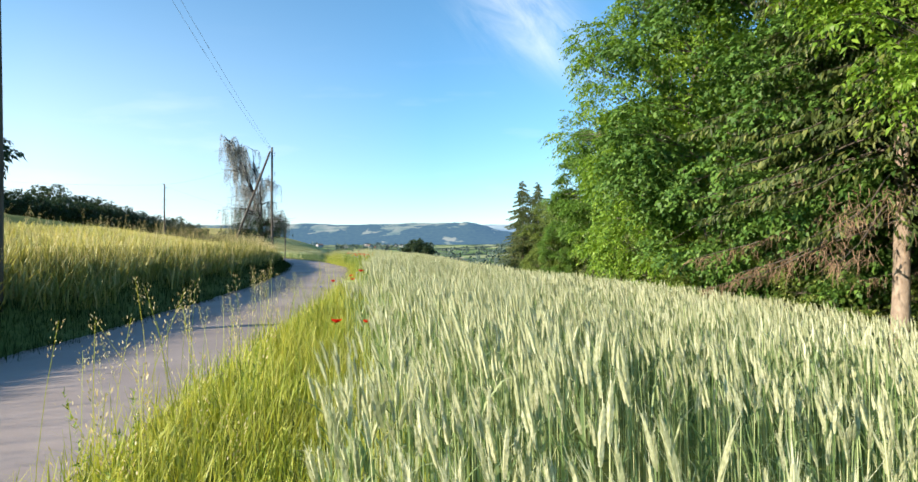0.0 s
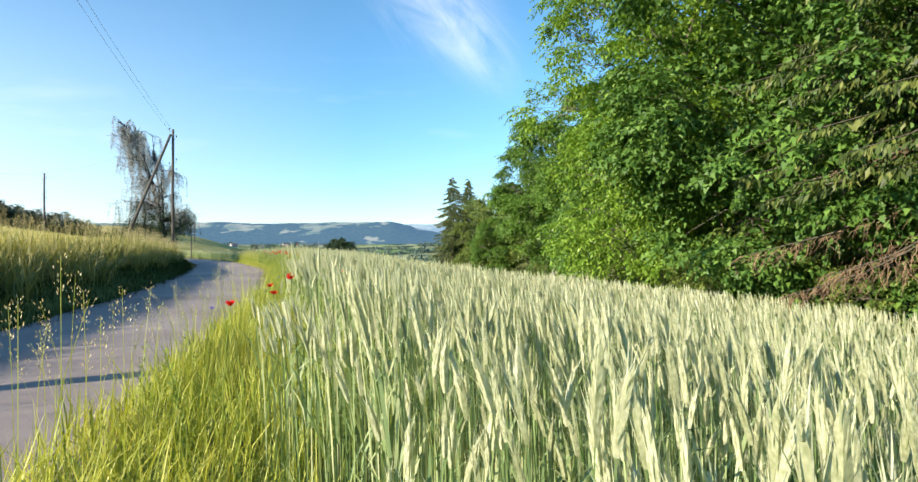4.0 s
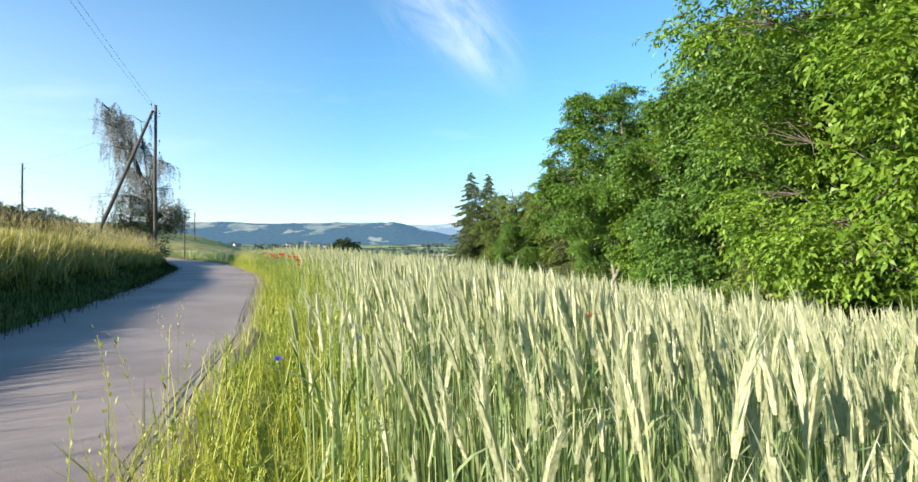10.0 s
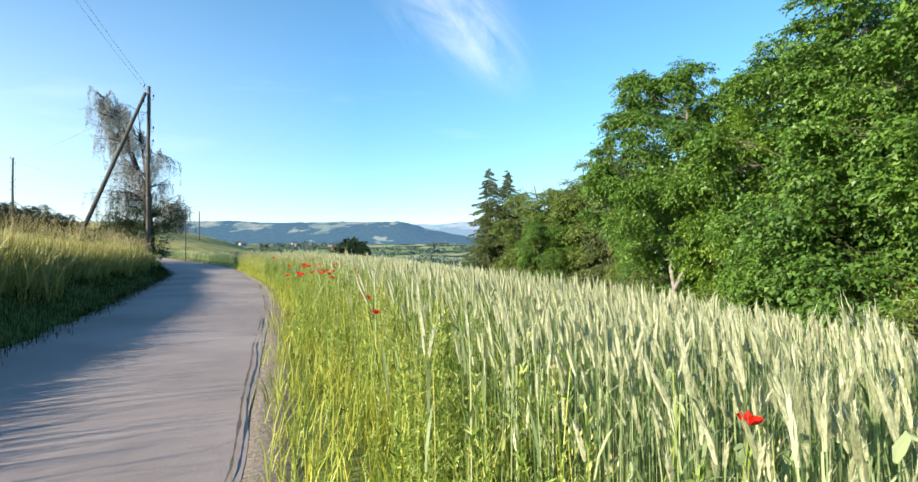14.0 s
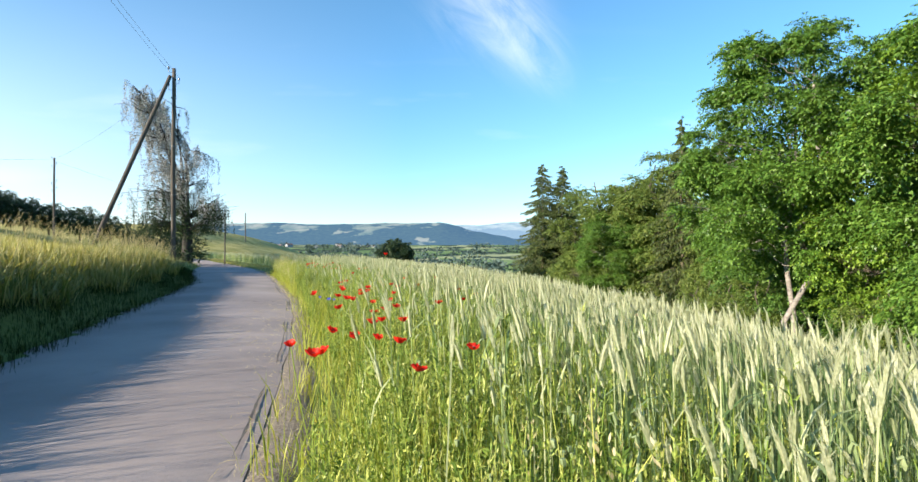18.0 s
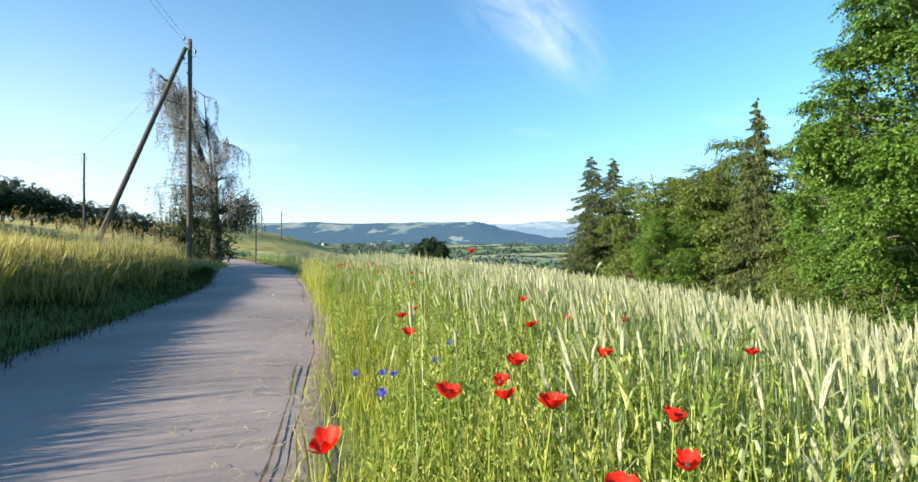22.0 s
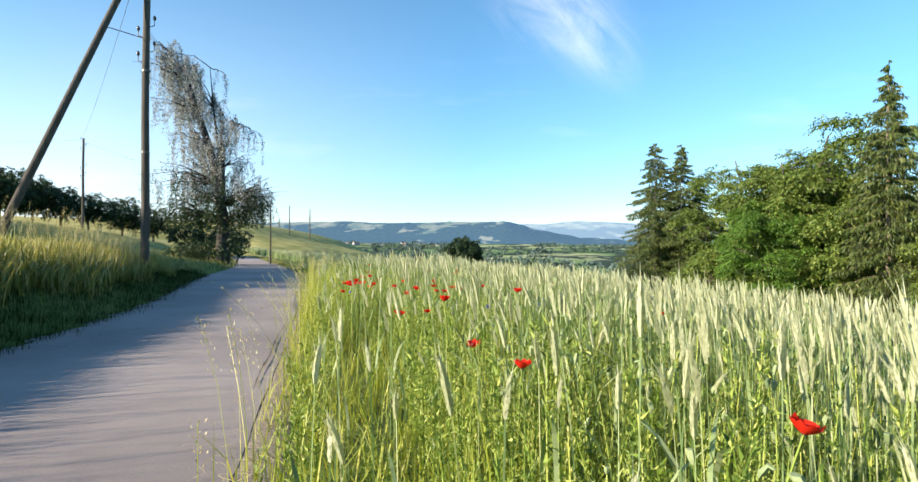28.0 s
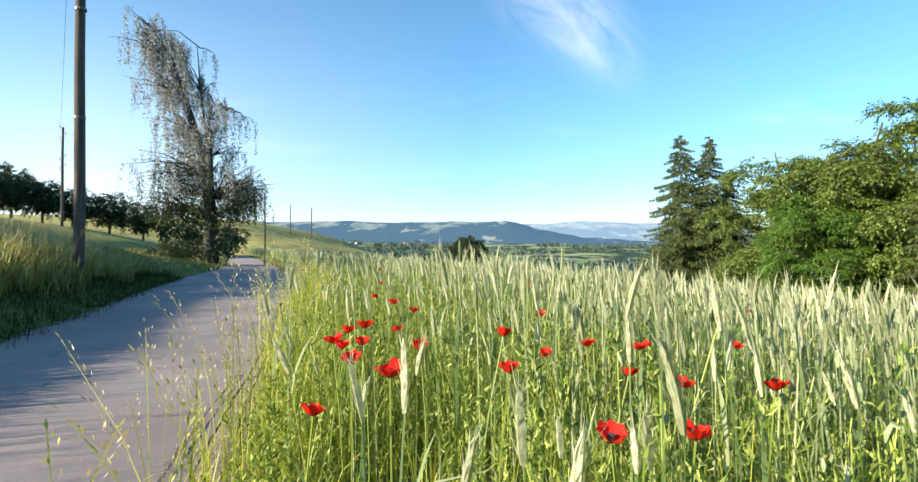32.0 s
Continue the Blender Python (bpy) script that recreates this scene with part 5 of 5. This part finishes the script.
at = strewn(rg, 94000, -11, 3, 7.6, 44, lambda x, y: in_mix(x, y) & clear(x, y, 0.35))
stuff("field_weeds", put(rg, at, herbs, 0.25, 0.15), [HERB], "leafy green weeds among the thin wheat", "weeds")
at = strewn(rg, 30000, -14, 4, 14, 48, lambda x, y: in_mix(x, y) & clear(x, y, 0.2))
stuff("field_grass", put(rg, at, fine_tuft, 0.25, 0.2), [GRASS], "green grass among the thin wheat", "grass")

at = strewn(rg, 60000, -14, 0.2, 1, 48, lambda x, y: on_verge(x, y) & clear(x, y, 0.12) & (x > right_x(y) + 0.25) & (rg.random(len(x)) < np.interp(y, (13, 22), (0.06, 1.0))))
stuff("verge_weeds", put(rg, at[:3600], low_herbs, 0.3, 0.2, 0.25), [HERB], "small leafy weeds in the grass beside the lane", "weeds")


def bud_template(seed):
    """A thin poppy stem with a nodding bud or an upright seed pod."""
    rng = np.random.default_rng(seed)
    sh = Shape()
    h = rng.uniform(0.55, 0.8)
    s = np.linspace(0, 1, 4)
    p = np.stack([0.06 * s**3, 0.03 * s, h * s], 1)
    sh.add(*ribbon(p, (0.004, 0.004, 0.003, 0.003), (0.7, 0.7, 0)), 1)
    if seed % 2:
        q = [p[-1], p[-1] + (0.012, 0, 0.004), p[-1] + (0.018, 0, -0.012), p[-1] + (0.019, 0, -0.026)]
        sh.add(*tube(q, (0.003, 0.006, 0.008, 0.003), 5))
    else:
        q = [p[-1], p[-1] + (0, 0, 0.008), p[-1] + (0, 0, 0.018), p[-1] + (0, 0, 0.021)]
        sh.add(*tube(q, (0.003, 0.007, 0.008, 0.007), 5))
    return sh.arrays()


buds = [bud_template(s) for s in range(130, 136)]
at = strewn(rg, 26000, -14, 4, 15, 48, lambda x, y: in_mix(x, y) & clear(x, y, 0.65))
stuff("poppy_buds", put(rg, at[:3600], buds, 0.2, 0.15), [BUD, HERB], "green poppy buds and seed pods on thin stems", "poppy buds")

# bank and meadow beyond the lane
on_bank = lambda x, y: ((left_x(y) - x) * slant(y) > 0.62 + 0.12 * np.sin(y * 1.7)) & ((left_x(y) - x) * slant(y) < 2.1)
at = strewn(rg, 260000, -24, -3.5, 2, 52, on_bank)
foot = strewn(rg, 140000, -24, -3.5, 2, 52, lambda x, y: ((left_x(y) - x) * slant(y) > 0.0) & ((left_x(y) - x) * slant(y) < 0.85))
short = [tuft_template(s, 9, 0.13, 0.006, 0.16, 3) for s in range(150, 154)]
stuff("mown_grass", put(rg, foot[:8000], short, 0.3, 0.3), [SHADEGRASS], "short green grass at the foot of the bank, darkened for shade", "grass")
stuff("bank_grass", put(rg, at[:6000], bank_tuft, 0.3, 0.3), [BANK], "tall rough grass on the bank beside the lane", "grass")
crest = lambda x, y: ((left_x(y) - x) * slant(y) > 0.75) & ((left_x(y) - x) * slant(y) < 0.9 + 3.0 * np.random.default_rng(4).random(len(x)) ** 1.5)
at = strewn(rg, 60000, -30, -4, 2, 48, crest)
stuff("bank_seed_grass", put(rg, at[:8200], spike + seeds + plume + plume, 0.25, 0.3), [STRAW, BANK], "straw-coloured seeding grass on top of the bank", "grass")
beyond = lambda x, y: ((left_x(y) - x) * slant(y) > 1.15) & ((left_x(y) - x) * slant(y) < 8)
at = strewn(rg, 60000, -30, -6, 2, 43, beyond)
stuff("meadow_grass", put(rg, at[:7600], far_tuft, 0.35, 0.25), [GOLD], "pale golden grass on top of the bank", "grass")
at = strewn(rg, 30000, -60, 0, 52, 110, lambda x, y: (((left_x(y) - x) * slant(y) > 0.1) & ((left_x(y) - x) * slant(y) < 5)) | ((x > right_x(y) + 0.2) & (x < right_x(y) + verge(y) + 0.3)))
stuff("far_meadow_grass", put(rg, at[:1500], [tuft_template(s, 7, 0.25, 0.022, 0.18, 3) for s in range(92, 96)], 0.3, 0.2), [BANK], "pale meadow grass along the far lane", "grass")


# dry cuttings strewn along the lane's edge
def cutting(seed):
    r = np.random.default_rng(seed)
    s = np.linspace(0, 1, 4)
    L = r.uniform(0.06, 0.16)
    p = np.stack([L * s, 0.12 * L * np.sin(4 * s + seed), 0.006 + 0.01 * np.sin(3.1 * s)], 1)
    return Shape().add(*ribbon(p, (0.003, 0.004, 0.004, 0.002), (0, 1, 0.2))).arrays()


at = strewn(rg, 60000, -12, -2, 22, 37, lambda x, y: (x < right_x(y) + 0.1) & (x > right_x(y) - 0.1 - 1.1 * rg.random(len(x)) ** 1.6 * np.interp(y, (22, 26, 27, 30.5, 33, 37), (0.1, 0.3, 0.9, 0.9, 0.25, 0.2))))
t_ = (at[:, 0] - left_x(at[:, 1]) + 0.12) / (right_x(at[:, 1]) - left_x(at[:, 1]) + 0.1)
at[:, 2] = road_z(at[:, 1]) + 0.035 * (1 - (2 * t_ - 1) ** 2) + 0.008
stuff("dry_cuttings", put(rg, at[:700], [cutting(s) for s in range(5)], 0.1, 0.0, 0.3), [STRAW], "dry grass cuttings lying on the lane's edge", "straw")


# poppies and cornflowers
def poppy(seed):
    rng = np.random.default_rng(seed)
    root = tagged(new("poppy"), "red field poppy in flower among the wheat", "poppy", "poppies in the field")
    h = 0.82
    s = np.linspace(0, 1, 5)
    p = np.stack([0.05 * s**2, 0.03 * np.sin(3 * s), h * s], 1)
    part("stem", Shape().add(*tube(p, [0.0025] * 5, 4, False)).mesh("stem", [HERB]), root)
    for k in range(4):
        a0 = k * 1.571 + rng.uniform(-0.2, 0.2)
        g, fc = [], []
        R = 0.027 * rng.uniform(0.9, 1.15) * (1.0 if k % 2 else 1.12)
        rise = rng.uniform(0.35, 0.75)
        for i in range(5):
            for j in range(7):
                q, w = i / 4, (j / 6 - 0.5) * 2
                rad = R * q * (1 - 0.12 * w * w)
                ang = a0 + w * 1.0
                z = rise * R * q**1.5 * 1.3 + 0.004 * np.sin(9 * w + k) * q + rng.normal(0, 0.0012) * q
                g.append((np.cos(ang) * rad, np.sin(ang) * rad, z + 0.001 * (k % 2)))
        for i in range(4):
            for j in range(6):
                c = i * 7 + j
                fc += [(c, c + 1, c + 8), (c, c + 8, c + 7)]
        part("petal", Shape().add(np.array(g) + p[-1], fc).mesh("petal", [PETAL], True), root)
    core = [tuple(p[-1] + (0, 0, z)) for z in (0.0, 0.008, 0.016)]
    part("seed_head", Shape().add(*tube(core, (0.004, 0.008, 0.006), 7)).mesh("seed_head", [PORC]), root, "dark flower centre")
    return root


def cornflower(seed):
    rng = np.random.default_rng(seed)
    root = tagged(new("cornflower"), "blue cornflower among the grass", "cornflower", "cornflowers in the field")
    s = np.linspace(0, 1, 4)
    p = np.stack([0.04 * s**2, 0 * s, 0.66 * s], 1)
    part("stem", Shape().add(*tube(p, [0.002] * 4, 4, False)).mesh("stem", [HERB]), root)
    sh = Shape()
    for k in range(14):
        a, e = 2.4 * k, rng.uniform(0.2, 1.2)
        d = np.array([np.cos(a) * np.cos(e), np.sin(a) * np.cos(e), np.sin(e)])
        c = np.cross(d, (0, 0, 1.0))
        c /= np.linalg.norm(c)
        L = rng.uniform(0.016, 0.026)
        sh.add([p[-1], p[-1] + d * L - c * 0.007, p[-1] + d * L * 0.8, p[-1] + d * L + c * 0.007], [(0, 1, 2), (0, 2, 3)])
    part("petals", sh.mesh("petals", [CORNBLUE]), root)
    part("flower_base", Shape().add(*tube([p[-1] + (0, 0, -0.014), p[-1] + (0, 0, -0.006), p[-1]], (0.003, 0.007, 0.005), 6)).mesh("flower_base", [BUD], True), root, "green scaly flower base")
    return root


POPPIES = [poppy(s) for s in range(3)]
CORN = [cornflower(9)]


def plant(kinds, x, y, top, rng, first):
    """Sets a flower so that its head stands top metres above the world's zero."""
    z = land_at(x, y)
    src = kinds[rng.integers(len(kinds))]
    full = 0.82 if kinds is POPPIES else 0.66
    sc = max(top - z, 0.25) / full
    wide = rng.uniform(0.8, 1.15)
    m = Matrix.LocRotScale((x, y, z), Euler((rng.normal(0, 0.09), rng.normal(0, 0.09), rng.uniform(0, 6.28))), (wide, wide, sc))
    ob = copy_thing(src, m)
    ob.matrix_basis = m
    return ob


# where the flowers stand
POPPY_AT = """
-4.42,24.27 -4.32,24.08 -4.28,24.87 -4.17,25.39 -4.12,24.77 -4,24.31 -4.18,23.75 -4.1,23.31 -3.99,23.42 -4.01,22.91
-3.86,23.1 -4.07,22.5 -3.92,22.26 -3.89,22.44 -3.95,22.42 -3.81,22.19 -3.72,24.24 -3.78,26.88 -3.64,22.92 -3.2,26.15
-3.33,24.47 -3.75,21.87 -3.44,22.49 5.25,48.12 -0.85,27.51 -4.34,22.97 -4.74,26.66 -4.76,26.47 -6.68,40.01 -4.92,28.69
-4.16,27.52 -4.07,26.1 3.86,39.53 -8.59,41.53 -6.02,32.84 -7.81,37.82 -6.55,33.7 -6.63,39.52 -6.3,35.49 -5.45,31.82
-6.54,35.1 -8.11,39.25 -7.42,37.1 -7.24,36.54 -7.17,35.38 -7.3,35.89 -7.31,36.1 -7.38,35.97 -7.11,35.82 -6.96,35.92
-7.26,39.8 -7.54,46.48 -7.83,68.93 -6.68,37.2 -6.64,36.03 -6.66,35.66 -6.5,36.07 -6.34,36.24 -6.45,35.72 -6.12,36.21
-5.39,38.05 -6.86,35.47 6.32,58.47 -11.09,66.67 -7.44,36.87 -7.48,36.07 -7.32,35.72 -7.25,35.18 -7.43,35.83 -6.66,35.31
-0.72,5.08 -0.48,5.28 -1.63,10.07 -1.5,8.1,0.7 -1.4,9.47 -1.76,11.93 -0.5,11.88 -0.71,14.6 -3.11,18.83 -4.01,23.84
-3.96,22.04 -2.12,16.96 -3.16,19.12 -4.69,26.26 -4.32,25.4 -4.32,24.99 -4.47,24.87 -4.53,24.76 -4.03,24.78 -3.95,24.77
-3.25,27.71 -4.28,25.15 -3.64,29.7 -4.69,35.01
-1.42,9,0.785 -1,10.75,0.74 -5.08,31.2,0.67 -5.86,32.37,0.61 -6.13,33.3,0.71 -5.87,34.35,0.67 -6.24,34.4,0.53 -4.46,28.4,1.0
"""
CORN_AT = """
-4.56,26.55 -4.55,26.04 -4.72,25.86 -4.81,25.66 -4.71,25.44 -4.7,25.74 0.01,5.61 -2.04,9.47 -2.29,14.11 -2.12,14.08
-5.61,35.82 -5.74,35.15 -6.01,35.13 -8.47,38.88 -7.56,36.16
"""
rf = np.random.default_rng(73)
for kinds, text, tall in ((POPPIES, POPPY_AT, 0.80), (CORN, CORN_AT, 0.66)):
    for k, pair in enumerate(text.split()):
        x, y, *head = (float(v) for v in pair.split(","))
        top = head[0] if head else land_at(x, y) + tall * rf.uniform(0.95, 1.06)
        if k < len(kinds):
            kinds[k].matrix_basis = Matrix.Translation((x, y, land_at(x, y)))
        else:
            plant(kinds, x, y, top, rf, k)


# ---- far valley ----
m, n, l, b = mat("house_plaster", 0.9, 0.2)
l.new(ramp(n, l, noise_tex(n, l, 0.6, 3), ((0.3, (0.24, 0.25, 0.27)), (0.7, (0.34, 0.35, 0.37)))), b.inputs["Base Color"])
PLASTER = m
m, n, l, b = mat("roof_tile", 0.85, 0.2)
l.new(ramp(n, l, noise_tex(n, l, 0.8, 3), ((0.3, (0.14, 0.11, 0.10)), (0.7, (0.24, 0.18, 0.16)))), b.inputs["Base Color"])
ROOFTILE = m


def far_house():
    root = tagged(new("house"), "small white house with a reddish roof in the valley", "house", "houses in the valley")
    w, d, h, e = 5.5, 8.0, 5.5, 3.4
    box = [(-w, -d, 0), (w, -d, 0), (w, d, 0), (-w, d, 0), (-w, -d, h), (w, -d, h), (w, d, h), (-w, d, h), (0, -d, h + e), (0, d, h + e)]
    tri = [(0, 1, 5), (0, 5, 4), (1, 2, 6), (1, 6, 5), (2, 3, 7), (2, 7, 6), (3, 0, 4), (3, 4, 7), (4, 5, 8), (6, 7, 9)]
    part("wall", Shape().add(box, tri).mesh("wall", [PLASTER]), root)
    o, q = 0.7, 0.35
    for side in (-1, 1):
        k = side * (w + o)
        slab = [(k, -d - o, h - 0.3), (k, d + o, h - 0.3), (0, d + o, h + e + 0.12), (0, -d - o, h + e + 0.12)]
        slab += [(x, y, z + q) for x, y, z in slab]
        part("roof", Shape().add(slab, [(0, 1, 2), (0, 2, 3), (4, 6, 5), (4, 7, 6), (0, 4, 5), (0, 5, 1), (1, 5, 6), (1, 6, 2), (3, 2, 6), (3, 6, 7), (0, 3, 7), (0, 7, 4)]).mesh("roof", [ROOFTILE]), root)
    return root


rv = np.random.default_rng(77)
first = None
for k in range(8):
    cx, cy = ((-290, 1500), (-250, 1620), (-330, 1700))[k % 3]
    x, y = cx + rv.normal(0, 62), cy + rv.normal(0, 60)
    turn, sc = rv.uniform(0, 180), rv.uniform(0.8, 1.35)
    if first is None:
        first = stand(far_house(), x, y, turn, 1.0, 0.3)
    else:
        another(first, x, y, turn, sc, sink=0.3)

# belts of trees in the valley
lv, lf, nv = [], [], 0
for k in range(44):
    y = rv.uniform(420, 1750)
    x0 = rv.uniform(-0.62, 0.55) * y
    run, dirn = rv.uniform(20, 110), rv.normal(0, 0.2)
    for _ in range(int(run / 3.2)):
        t = rv.uniform(-run, run)
        x, yy = x0 + t, y + t * dirn + rv.normal(0, 9)
        h, w = rv.uniform(7, 13), rv.uniform(4.5, 7.5)
        q = rv.normal(0, 1, (26, 3))
        q /= np.linalg.norm(q, axis=1, keepdims=True)
        at = np.array([x, yy, land_at(x, yy) + h * 0.52]) + q * rv.uniform(0.5, 1.0, (26, 1)) * np.array([w, w, h * 0.52])
        vv, ff = leaves(rv, at, q, 3.6, 0.2, 0.8, 0.8)
        lv.append(vv)
        lf.append(ff + nv)
        nv += len(vv)
ob = new("valley_trees", mesh_np("valley_trees", np.concatenate(lv), np.concatenate(lf), [HAZYLEAF]))
tagged(ob, "dark belts of trees across the valley floor, tinted for haze", "trees", kind="stuff")
